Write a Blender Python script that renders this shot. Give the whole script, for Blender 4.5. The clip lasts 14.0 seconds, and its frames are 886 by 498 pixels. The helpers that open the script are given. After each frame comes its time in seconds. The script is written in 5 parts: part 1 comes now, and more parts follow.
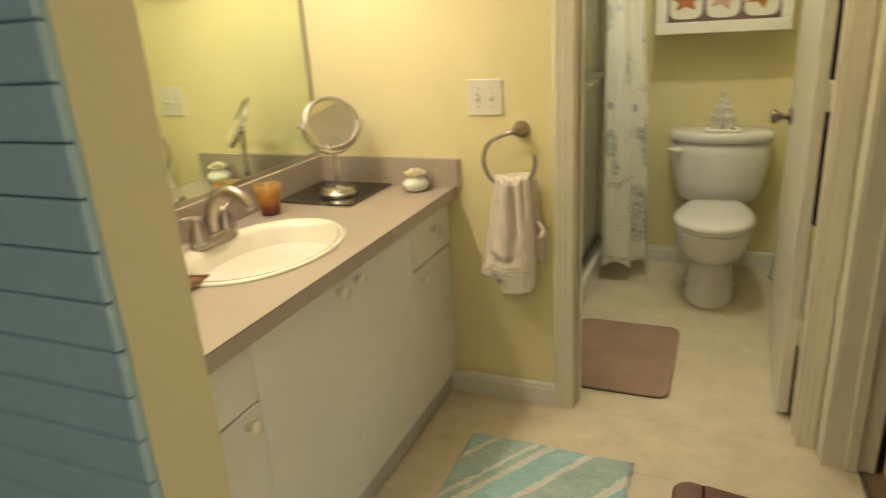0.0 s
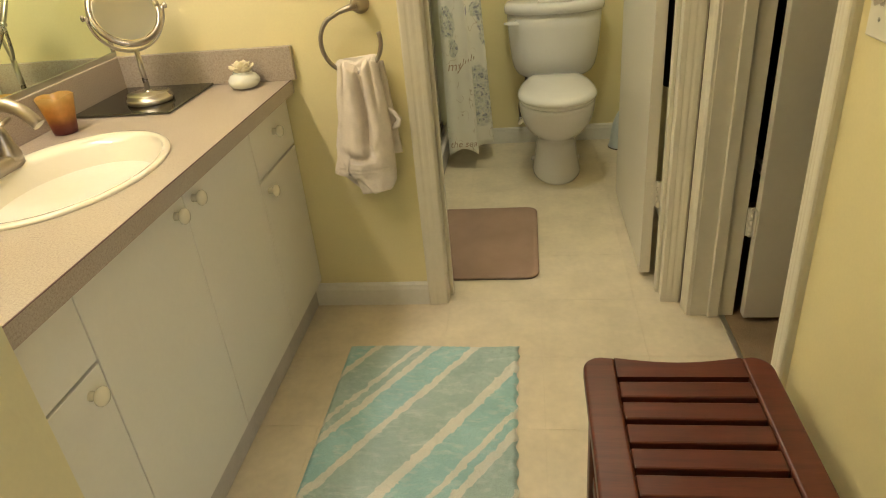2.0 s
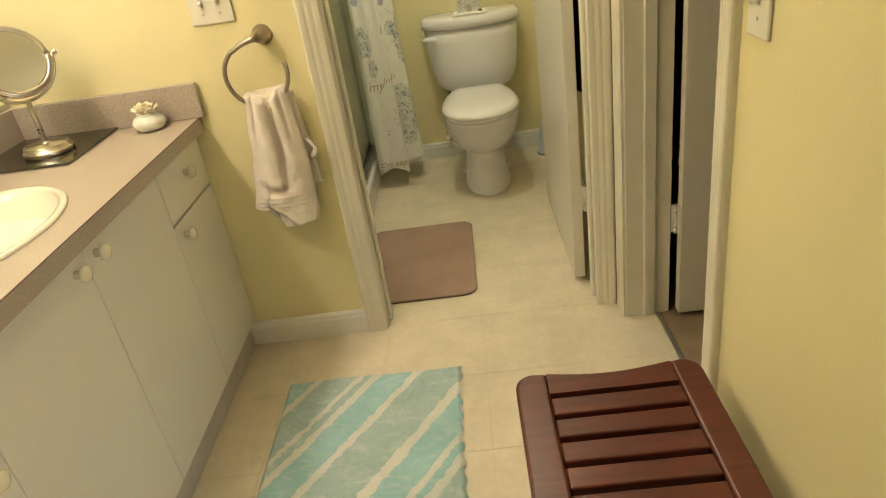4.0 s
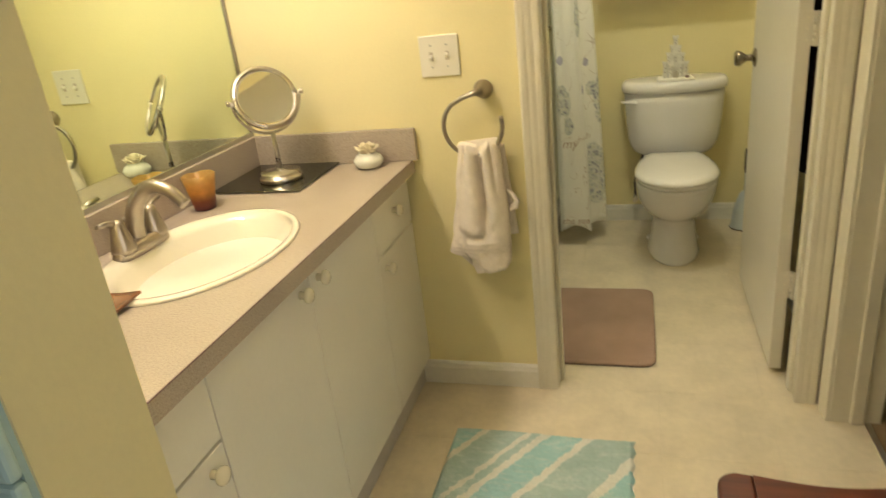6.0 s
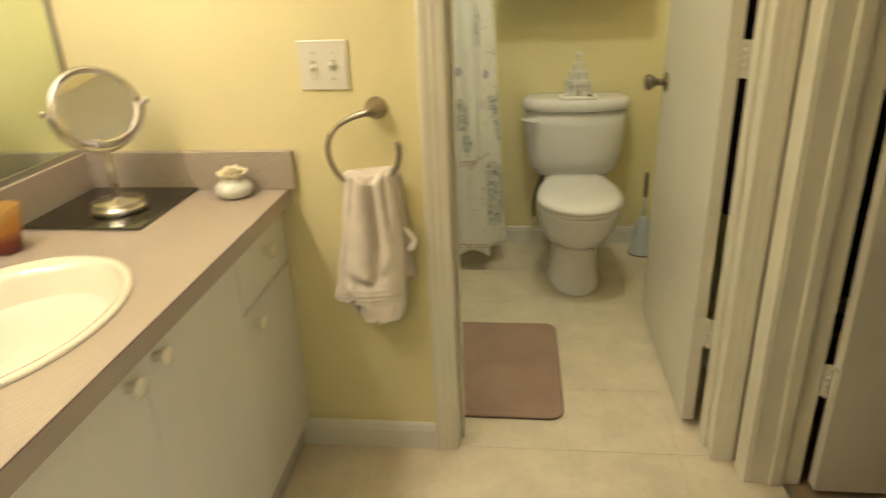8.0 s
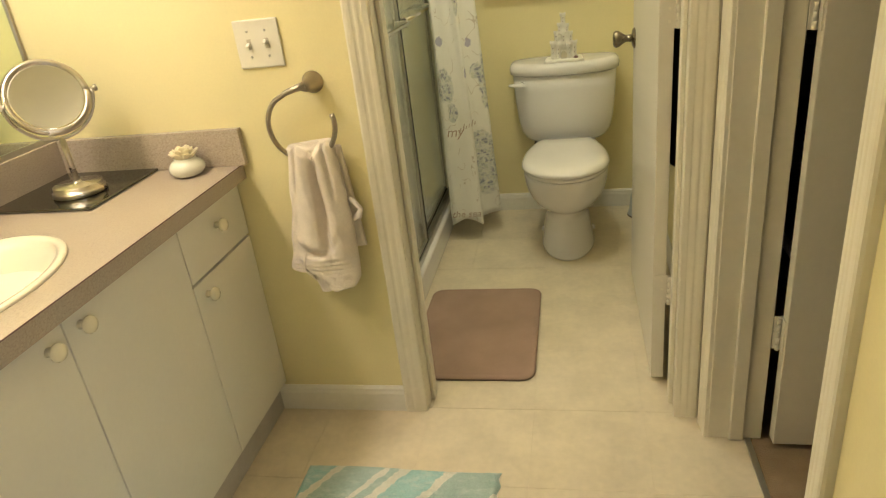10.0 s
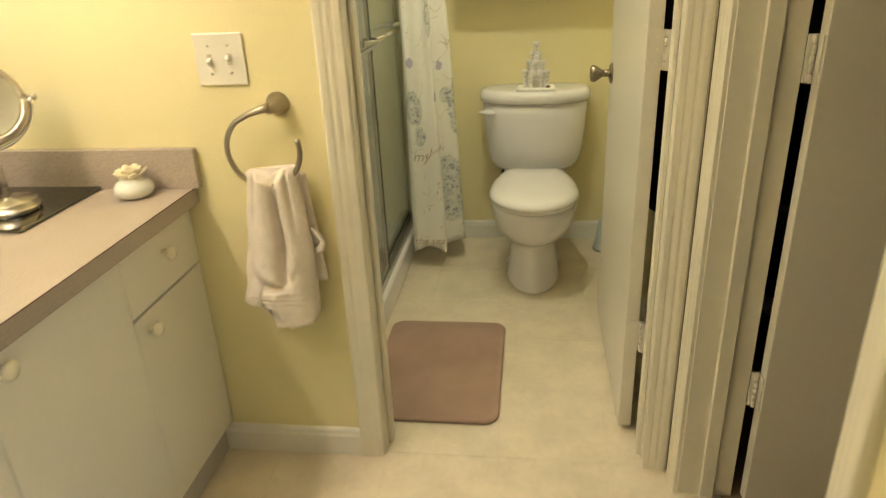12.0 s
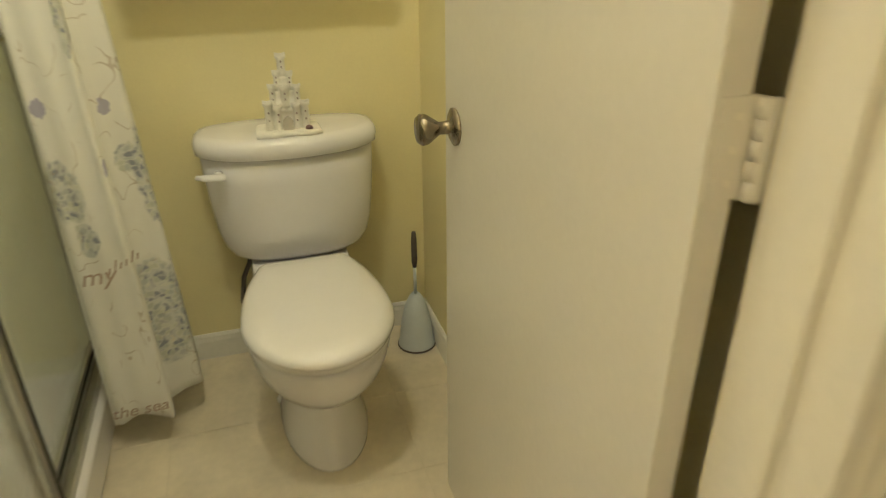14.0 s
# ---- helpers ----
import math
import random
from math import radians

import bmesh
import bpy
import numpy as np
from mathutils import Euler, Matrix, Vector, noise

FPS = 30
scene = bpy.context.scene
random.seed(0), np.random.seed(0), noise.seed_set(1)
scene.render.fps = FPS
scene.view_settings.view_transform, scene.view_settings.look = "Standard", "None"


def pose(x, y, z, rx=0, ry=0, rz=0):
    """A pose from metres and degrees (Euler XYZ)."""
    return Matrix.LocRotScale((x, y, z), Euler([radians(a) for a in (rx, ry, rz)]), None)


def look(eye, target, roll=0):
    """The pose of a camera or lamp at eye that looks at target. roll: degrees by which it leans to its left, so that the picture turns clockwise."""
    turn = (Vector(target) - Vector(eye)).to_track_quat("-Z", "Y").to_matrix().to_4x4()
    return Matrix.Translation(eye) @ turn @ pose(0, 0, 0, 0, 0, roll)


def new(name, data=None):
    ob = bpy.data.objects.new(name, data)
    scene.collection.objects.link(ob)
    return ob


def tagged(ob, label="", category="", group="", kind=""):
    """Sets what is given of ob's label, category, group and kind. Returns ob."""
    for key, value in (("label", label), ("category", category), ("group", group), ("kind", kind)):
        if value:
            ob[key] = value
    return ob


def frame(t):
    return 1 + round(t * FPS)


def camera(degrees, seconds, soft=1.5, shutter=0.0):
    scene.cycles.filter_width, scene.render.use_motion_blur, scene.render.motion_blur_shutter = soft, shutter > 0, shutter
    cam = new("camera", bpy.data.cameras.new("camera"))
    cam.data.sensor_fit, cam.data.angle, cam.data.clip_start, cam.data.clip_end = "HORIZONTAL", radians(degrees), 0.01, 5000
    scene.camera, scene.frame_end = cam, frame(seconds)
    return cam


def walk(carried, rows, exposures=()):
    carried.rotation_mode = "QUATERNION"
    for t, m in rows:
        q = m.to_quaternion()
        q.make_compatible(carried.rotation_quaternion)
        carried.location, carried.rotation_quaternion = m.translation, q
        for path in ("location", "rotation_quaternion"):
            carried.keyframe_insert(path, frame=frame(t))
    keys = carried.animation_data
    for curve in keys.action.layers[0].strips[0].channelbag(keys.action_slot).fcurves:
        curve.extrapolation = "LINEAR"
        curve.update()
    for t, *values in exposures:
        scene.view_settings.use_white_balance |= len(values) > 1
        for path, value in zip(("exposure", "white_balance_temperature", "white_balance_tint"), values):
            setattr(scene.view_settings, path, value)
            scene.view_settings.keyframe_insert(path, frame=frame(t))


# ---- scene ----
cam = camera(67.1, 14.0, soft=1.05, shutter=0.5)
PATH = [
    (0, (0.101, 0.302, 1.348), (-0.65, 2.035, 0.693), -3.6),
    (0.3, (0.027, 0.366, 1.319), (-0.538, 2.168, 0.66), -4.9),
    (0.5, (0.004, 0.4, 1.31), (-0.532, 2.212, 0.656), -6.1),
    (1, (-0.025, 0.424, 1.292), (-0.4, 2.238, 0.539), -4.5),
    (1.5, (-0.032, 0.444, 1.269), (-0.248, 2.228, 0.391), -4.2),
    (2, (-0.03, 0.445, 1.261), (-0.3, 2.185, 0.311), -5.5),
    (2.5, (0.005, 0.451, 1.254), (-0.211, 2.197, 0.303), -6.9),
    (2.7, (0.052, 0.453, 1.258), (-0.117, 2.206, 0.311), -7.3),
    (4.8, (0.028, 0.508, 1.263), (-0.12, 2.284, 0.356), -9.8),
    (5, (0.034, 0.499, 1.254), (-0.143, 2.283, 0.367), -9.6),
    (5.5, (-0.033, 0.486, 1.276), (-0.344, 2.267, 0.421), -8.4),
    (6, (-0.075, 0.479, 1.299), (-0.634, 2.248, 0.552), -6.8),
    (6.5, (-0.074, 0.489, 1.304), (-0.684, 2.267, 0.62), -5.9),
    (7, (-0.072, 0.522, 1.295), (-0.630, 2.325, 0.634), -4.1),
    (7.5, (-0.111, 0.653, 1.28), (-0.521, 2.458, 0.523), -2.6),
    (8, (-0.156, 0.8, 1.299), (-0.382, 2.629, 0.521), -2.3),
    (8.2, (-0.148, 0.845, 1.304), (-0.263, 2.679, 0.513), -3.0),
    (10.3, (0.144, 0.782, 1.271), (-0.309, 2.535, 0.422), -7.1),
    (10.5, (0.141, 0.776, 1.275), (-0.343, 2.513, 0.41), -7.0),
    (11, (0.123, 0.769, 1.275), (-0.4, 2.478, 0.379), -7.1),
    (11.5, (0.132, 0.794, 1.301), (-0.277, 2.546, 0.428), -4.7),
    (12, (0.077, 0.904, 1.289), (-0.183, 2.716, 0.483), -2.8),
    (12.5, (-0.077, 1.126, 1.302), (-0.042, 2.963, 0.51), -0.9),
    (13, (-0.095, 1.416, 1.27), (0.229, 3.217, 0.463), -0.2),
    (13.5, (-0.076, 1.737, 1.259), (0.374, 3.503, 0.435), -1.2),
    (14, (-0.024, 2.083, 1.245), (0.504, 3.79, 0.348), -0.5),
]
EXPOSURES = [(0.0, -0.17), (0.6, -0.26), (1.2, -0.24), (2.0, -0.06), (2.5, 0.0), (5.0, 0.15), (6.0, 0.02), (7.0, -0.11), (7.5, -0.08), (8.2, 0.02), (11.0, 0.16), (12.0, 0.20), (13.0, 0.20), (14.0, 0.0)]
walk(cam, [(t, look(eye, target, roll)) for t, eye, target, roll in PATH], EXPOSURES)

# ---------- world, lights, exposure ----------
world = bpy.data.worlds.new("world")
scene.world = world
world.use_nodes = True
world.node_tree.nodes["Background"].inputs[0].default_value = (0.35, 0.45, 0.6, 1)
world.node_tree.nodes["Background"].inputs[1].default_value = 0.05


def lamp(name, kind, m, watts, colour, size):
    d = bpy.data.lights.new(name, kind)
    d.energy, d.color = watts, colour
    if kind == "AREA":
        d.shape, d.size, d.size_y = "RECTANGLE", size[0], size[1]
    else:
        d.shadow_soft_size = size
    ob = new(name, d)
    ob.matrix_world = m
    return ob


WARM = (1.0, 0.865, 0.725)
for k, yy in enumerate((1.28, 1.56, 1.84)):
    lamp("vanity_bulb_light", "POINT", pose(-1.13, yy, 2.02), 12.0, WARM, 0.06)
for xx in (-0.13, -0.04):
    lamp("toilet_room_bulb_light", "POINT", pose(xx, 2.84, 2.31), 12.0, (0.975, 0.94, 0.75), 0.03)
# unseen fill standing for bedroom daylight, placed to light the boards and cabinets
lamp("bedroom_day_fill", "AREA", look((2.42, -1.3, 1.5), (-0.6, 0.9, 0.9)), 36.0, (1.0, 0.955, 0.92), (1.2, 1.3))

# ---------- materials ----------


def nodes_of(name):
    m = bpy.data.materials.new(name)
    m.use_nodes = True
    nt = m.node_tree
    return m, nt, nt.nodes["Principled BSDF"]


def set_in(bsdf, **kw):
    for key, value in kw.items():
        bsdf.inputs[key.replace("_", " ")].default_value = value


def noise_node(nt, scale, detail=4.0, rough=0.55, coords="Object", stretch=None):
    tc = nt.nodes.new("ShaderNodeTexCoord")
    n = nt.nodes.new("ShaderNodeTexNoise")
    n.inputs["Scale"].default_value, n.inputs["Detail"].default_value, n.inputs["Roughness"].default_value = scale, detail, rough
    if stretch:
        mp = nt.nodes.new("ShaderNodeMapping")
        mp.inputs["Scale"].default_value = stretch
        nt.links.new(tc.outputs[coords], mp.inputs["Vector"])
        nt.links.new(mp.outputs["Vector"], n.inputs["Vector"])
    else:
        nt.links.new(tc.outputs[coords], n.inputs["Vector"])
    return n


def ramp_node(nt, fac, stops, mode="LINEAR"):
    r = nt.nodes.new("ShaderNodeValToRGB")
    r.color_ramp.interpolation = mode
    while len(r.color_ramp.elements) < len(stops):
        r.color_ramp.elements.new(0.5)
    for e, (p, c) in zip(r.color_ramp.elements, stops):
        e.position, e.color = p, (*c, 1)
    nt.links.new(fac, r.inputs["Fac"])
    return r


def mix_node(nt, fac, a, b, mode="MIX"):
    mx = nt.nodes.new("ShaderNodeMix")
    mx.data_type, mx.blend_type = "RGBA", mode
    for socket, v in ((mx.inputs[0], fac), (mx.inputs[6], a), (mx.inputs[7], b)):
        if isinstance(v, (int, float)):
            socket.default_value = v
        elif isinstance(v, tuple):
            socket.default_value = (*v, 1)
        else:
            nt.links.new(v, socket)
    return mx.outputs[2]


def bump_node(nt, bsdf, height, strength, distance=0.002):
    b = nt.nodes.new("ShaderNodeBump")
    b.inputs["Strength"].default_value, b.inputs["Distance"].default_value = strength, distance
    nt.links.new(height, b.inputs["Height"])
    nt.links.new(b.outputs["Normal"], bsdf.inputs["Normal"])


def shade(c, k):
    return tuple(min(1.0, v * k) for v in c)


def surface(name, colour, rough=0.5, metal=0.0, vary=0.07, broad=3.0, fine=90.0, relief=0.15, depth=0.001, **more):
    """A plain surface with broad and fine variation of its colour, gloss and relief."""
    m, nt, b = nodes_of(name)
    big, small = noise_node(nt, broad), noise_node(nt, fine, 3.0)
    c1 = ramp_node(nt, big.outputs["Fac"], [(0.3, shade(colour, 1 - vary)), (0.7, shade(colour, 1 + vary * 0.6))])
    c2 = ramp_node(nt, small.outputs["Fac"], [(0.3, (1 - vary * 0.7,) * 3), (0.7, (1, 1, 1))])
    nt.links.new(mix_node(nt, 1.0, c1.outputs[0], c2.outputs[0], "MULTIPLY"), b.inputs["Base Color"])
    r = nt.nodes.new("ShaderNodeMapRange")
    r.inputs["To Min"].default_value, r.inputs["To Max"].default_value = max(0.02, rough - 0.05), min(1, rough + 0.07)
    nt.links.new(big.outputs["Fac"], r.inputs["Value"])
    nt.links.new(r.outputs[0], b.inputs["Roughness"])
    b.inputs["Metallic"].default_value = metal
    if relief:
        bump_node(nt, b, small.outputs["Fac"], relief, depth)
    set_in(b, **more)
    return m


M_YELLOW = surface("yellow_wall_paint", (0.84, 0.755, 0.445), 0.62, vary=0.04, broad=1.6, fine=160, relief=0.25, depth=0.0012)
M_TRIM = surface("white_trim_paint", (0.79, 0.745, 0.63), 0.38, vary=0.05, broad=5, fine=60, relief=0.08)
M_BASE = surface("white_baseboard_paint", (0.84, 0.82, 0.76), 0.4, vary=0.06, broad=5, fine=60, relief=0.08)
M_DOOR = surface("white_door_paint", (0.72, 0.68, 0.59), 0.36, vary=0.04, broad=2.5, fine=70, relief=0.08)
M_CAB = surface("white_cabinet_laminate", (0.83, 0.80, 0.71), 0.34, vary=0.03, broad=3, fine=80, relief=0.04)
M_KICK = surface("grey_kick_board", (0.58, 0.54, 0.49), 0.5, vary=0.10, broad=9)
M_CEIL = surface("ceiling_paint", (0.82, 0.80, 0.74), 0.9, vary=0.04, fine=220, relief=0.4)
M_VINYL = surface("cream_vinyl_tile", (0.74, 0.655, 0.505), 0.40, vary=0.11, broad=7, fine=45, relief=0.12)
M_JOINT = surface("vinyl_joint", (0.71, 0.63, 0.475), 0.7, vary=0.1)
M_CARPET = surface("tan_carpet", (0.42, 0.31, 0.19), 0.95, vary=0.2, broad=8, fine=420, relief=0.9, depth=0.006)
M_BLUE = surface("blue_board_paint", (0.54, 0.73, 0.735), 0.5, vary=0.08, broad=2.5, fine=60, relief=0.15)
M_BLUE_GAP = surface("blue_board_gap", (0.45, 0.62, 0.62), 0.8)
M_PORC = surface("white_porcelain", (0.82, 0.805, 0.82), 0.06, vary=0.02, relief=0.0, Coat_Weight=0.5, Coat_Roughness=0.04)
M_SINK = surface("bone_porcelain", (0.84, 0.79, 0.66), 0.12, vary=0.02, relief=0.0, Coat_Weight=0.5, Coat_Roughness=0.04)
M_SEAT = surface("white_seat_enamel", (0.87, 0.85, 0.84), 0.12, vary=0.02, relief=0.0, Coat_Weight=0.5, Coat_Roughness=0.04)
M_NICKEL = surface("brushed_nickel", (0.42, 0.37, 0.315), 0.36, 1.0, vary=0.06, fine=200, relief=0.05)
M_CHROME = surface("polished_chrome", (0.75, 0.73, 0.70), 0.10, 1.0, vary=0.03, relief=0.0)
M_BRASS = surface("aged_brass_knob", (0.29, 0.245, 0.185), 0.25, 1.0, vary=0.10, fine=120, relief=0.04)
M_ALU = surface("shower_aluminium", (0.55, 0.54, 0.50), 0.35, 1.0, vary=0.06, fine=150, relief=0.05)
M_DARKALU = surface("dark_seal", (0.035, 0.035, 0.03), 0.5)
M_KNOB = surface("cream_ceramic_knob", (0.88, 0.82, 0.64), 0.16, vary=0.03, relief=0.0)
M_PLATE = surface("white_switch_plastic", (0.80, 0.77, 0.68), 0.32, vary=0.02, relief=0.0)
M_MAT = surface("mauve_plush_mat", (0.40, 0.27, 0.21), 0.95, vary=0.16, broad=5, fine=500, relief=0.6, depth=0.002)
M_TOWEL = surface("cream_terry_towel", (0.91, 0.82, 0.74), 0.95, vary=0.12, broad=14, fine=340, relief=0.8, depth=0.003)
M_BLACKGLASS = surface("smoked_mirror_tray", (0.17, 0.175, 0.15), 0.04, 1.0, vary=0.02, relief=0.0)
M_POLISHED = surface("polished_nickel", (0.52, 0.48, 0.43), 0.27, 1.0, vary=0.04, fine=160, relief=0.02)
M_CERAMIC = surface("white_glazed_pot", (0.78, 0.78, 0.70), 0.15, vary=0.03, relief=0.0)
M_WAX = surface("cream_flower_wax", (0.86, 0.78, 0.58), 0.55, vary=0.05, relief=0.1)
M_SAND = surface("sand_castle_plaster", (0.90, 0.87, 0.80), 0.85, vary=0.10, broad=30, fine=300, relief=0.7, depth=0.002)
M_SEPIA = surface("sepia_print", (0.47, 0.36, 0.29), 0.8)
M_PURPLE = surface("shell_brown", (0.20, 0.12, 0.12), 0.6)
M_BRUSHPL = surface("pale_blue_plastic", (0.62, 0.68, 0.72), 0.3, vary=0.03, relief=0.0)
M_GREY = surface("grey_rubber_grip", (0.10, 0.08, 0.07), 0.6)
M_WHITEBOX = surface("white_cabinet_frame", (0.82, 0.80, 0.74), 0.4, vary=0.03)
M_SHELF = surface("closet_shelf_paint", (0.55, 0.50, 0.42), 0.6)
# near-black puts the closet's shade into the colour of walls and shelves
M_CLOSET = surface("closet_shade_paint", (0.10, 0.09, 0.085), 0.8)
# linen coloured near-black so the hinge gap reads as shade
M_LINEN_SHADE = surface("folded_linen", (0.035, 0.028, 0.032), 0.95, vary=0.3, fine=300, relief=0.6)
M_BULB = nodes_of("lit_bulb_glass")[0]
set_in(M_BULB.node_tree.nodes["Principled BSDF"], Base_Color=(1, 0.9, 0.7, 1), Emission_Color=(1.0, 0.80, 0.5, 1), Emission_Strength=6.0)
M_WOODTRAY = surface("amber_glass_dish", (0.24, 0.10, 0.045), 0.15, vary=0.15, broad=20, relief=0.0)
M_SHOWERWALL = surface("shower_surround", (0.86, 0.85, 0.68), 0.3, vary=0.05, relief=0.05)


def laminate():
    m, nt, b = nodes_of("speckled_laminate")
    big, small, dots = noise_node(nt, 6.0), noise_node(nt, 260.0, 2.0), noise_node(nt, 620.0, 1.0)
    a = ramp_node(nt, small.outputs["Fac"], [(0.28, (0.36, 0.30, 0.245)), (0.45, (0.455, 0.39, 0.325)), (0.60, (0.49, 0.425, 0.355)), (0.8, (0.57, 0.505, 0.43))])
    d = ramp_node(nt, dots.outputs["Fac"], [(0.30, (0.80, 0.76, 0.73)), (0.44, (1, 1, 1))])
    c = mix_node(nt, 1.0, a.outputs[0], d.outputs[0], "MULTIPLY")
    g = ramp_node(nt, big.outputs["Fac"], [(0.3, (0.93, 0.91, 0.9)), (0.7, (1, 1, 1))])
    nt.links.new(mix_node(nt, 1.0, c, g.outputs[0], "MULTIPLY"), b.inputs["Base Color"])
    set_in(b, Roughness=0.38)
    bump_node(nt, b, small.outputs["Fac"], 0.05, 0.0006)
    return m


def timber():
    m, nt, b = nodes_of("red_brown_timber")
    grain, fine = noise_node(nt, 5.0, 6.0, 0.65, stretch=(1.0, 14.0, 14.0)), noise_node(nt, 40.0, 3.0, stretch=(1.0, 18.0, 18.0))
    a = ramp_node(nt, grain.outputs["Fac"], [(0.25, (0.060, 0.012, 0.007)), (0.5, (0.108, 0.022, 0.011)), (0.75, (0.150, 0.034, 0.017))])
    f = ramp_node(nt, fine.outputs["Fac"], [(0.3, (0.8, 0.78, 0.76)), (0.7, (1, 1, 1))])
    nt.links.new(mix_node(nt, 1.0, a.outputs[0], f.outputs[0], "MULTIPLY"), b.inputs["Base Color"])
    set_in(b, Roughness=0.36)
    bump_node(nt, b, fine.outputs["Fac"], 0.08, 0.001)
    return m


def rug_cloth():
    """Diagonal stripes of teal, grey-green and cream, as they are woven."""
    m, nt, b = nodes_of("striped_cotton_rug")
    tc = nt.nodes.new("ShaderNodeTexCoord")
    sep = nt.nodes.new("ShaderNodeSeparateXYZ")
    nt.links.new(tc.outputs["Object"], sep.inputs[0])
    wob = noise_node(nt, 35.0, 3.0)

    def math_node(op, a, c):
        n = nt.nodes.new("ShaderNodeMath")
        n.operation = op
        for s, v in zip(n.inputs, (a, c)):
            if isinstance(v, float):
                s.default_value = v
            else:
                nt.links.new(v, s)
        return n.outputs[0]

    s = math_node("SUBTRACT", sep.outputs["X"], math_node("MULTIPLY", sep.outputs["Y"], RUG_SLOPE))
    s = math_node("ADD", s, math_node("MULTIPLY", math_node("SUBTRACT", wob.outputs["Fac"], 0.5), 0.034))
    fac = math_node("DIVIDE", math_node("ADD", s, 0.0), 1.2)
    teal, grey, cream = (0.44, 0.715, 0.745), (0.50, 0.655, 0.645), (0.90, 0.885, 0.82)
    cols = []
    for width, c in ((0.088, teal), (0.024, cream), (0.105, grey), (0.022, cream), (0.026, grey), (0.026, cream), (0.100, teal), (0.030, cream), (0.150, grey),
                     (0.034, cream), (0.100, teal), (0.026, cream), (0.026, teal), (0.030, cream), (0.110, grey), (0.028, cream), (0.110, teal), (0.165, grey)):
        cols.append((width, c))
    stops, at = [], 0.0
    for width, c in cols:
        stops.append((at / 1.2, c))
        at += width
    r = ramp_node(nt, fac, stops, "CONSTANT")
    fuzz, blot = noise_node(nt, 420.0, 2.0), noise_node(nt, 9.0, 4.0)
    f = ramp_node(nt, fuzz.outputs["Fac"], [(0.25, (0.68, 0.68, 0.68)), (0.7, (1, 1, 1))])
    g = ramp_node(nt, blot.outputs["Fac"], [(0.3, (0.8, 0.84, 0.84)), (0.7, (1, 1, 1))])
    c = mix_node(nt, 1.0, r.outputs[0], f.outputs[0], "MULTIPLY")
    # pale lint and faded patches
    wash = ramp_node(nt, noise_node(nt, 26.0, 6.0, 0.7, stretch=(1.0, 2.2, 1.0)).outputs["Fac"], [(0.50, (0, 0, 0)), (0.68, (0.55, 0.55, 0.55))])
    c = mix_node(nt, wash.outputs[0], c, (0.74, 0.79, 0.76))
    nt.links.new(mix_node(nt, 1.0, c, g.outputs[0], "MULTIPLY"), b.inputs["Base Color"])
    set_in(b, Roughness=0.95)
    bump_node(nt, b, fuzz.outputs["Fac"], 0.6, 0.002)
    return m


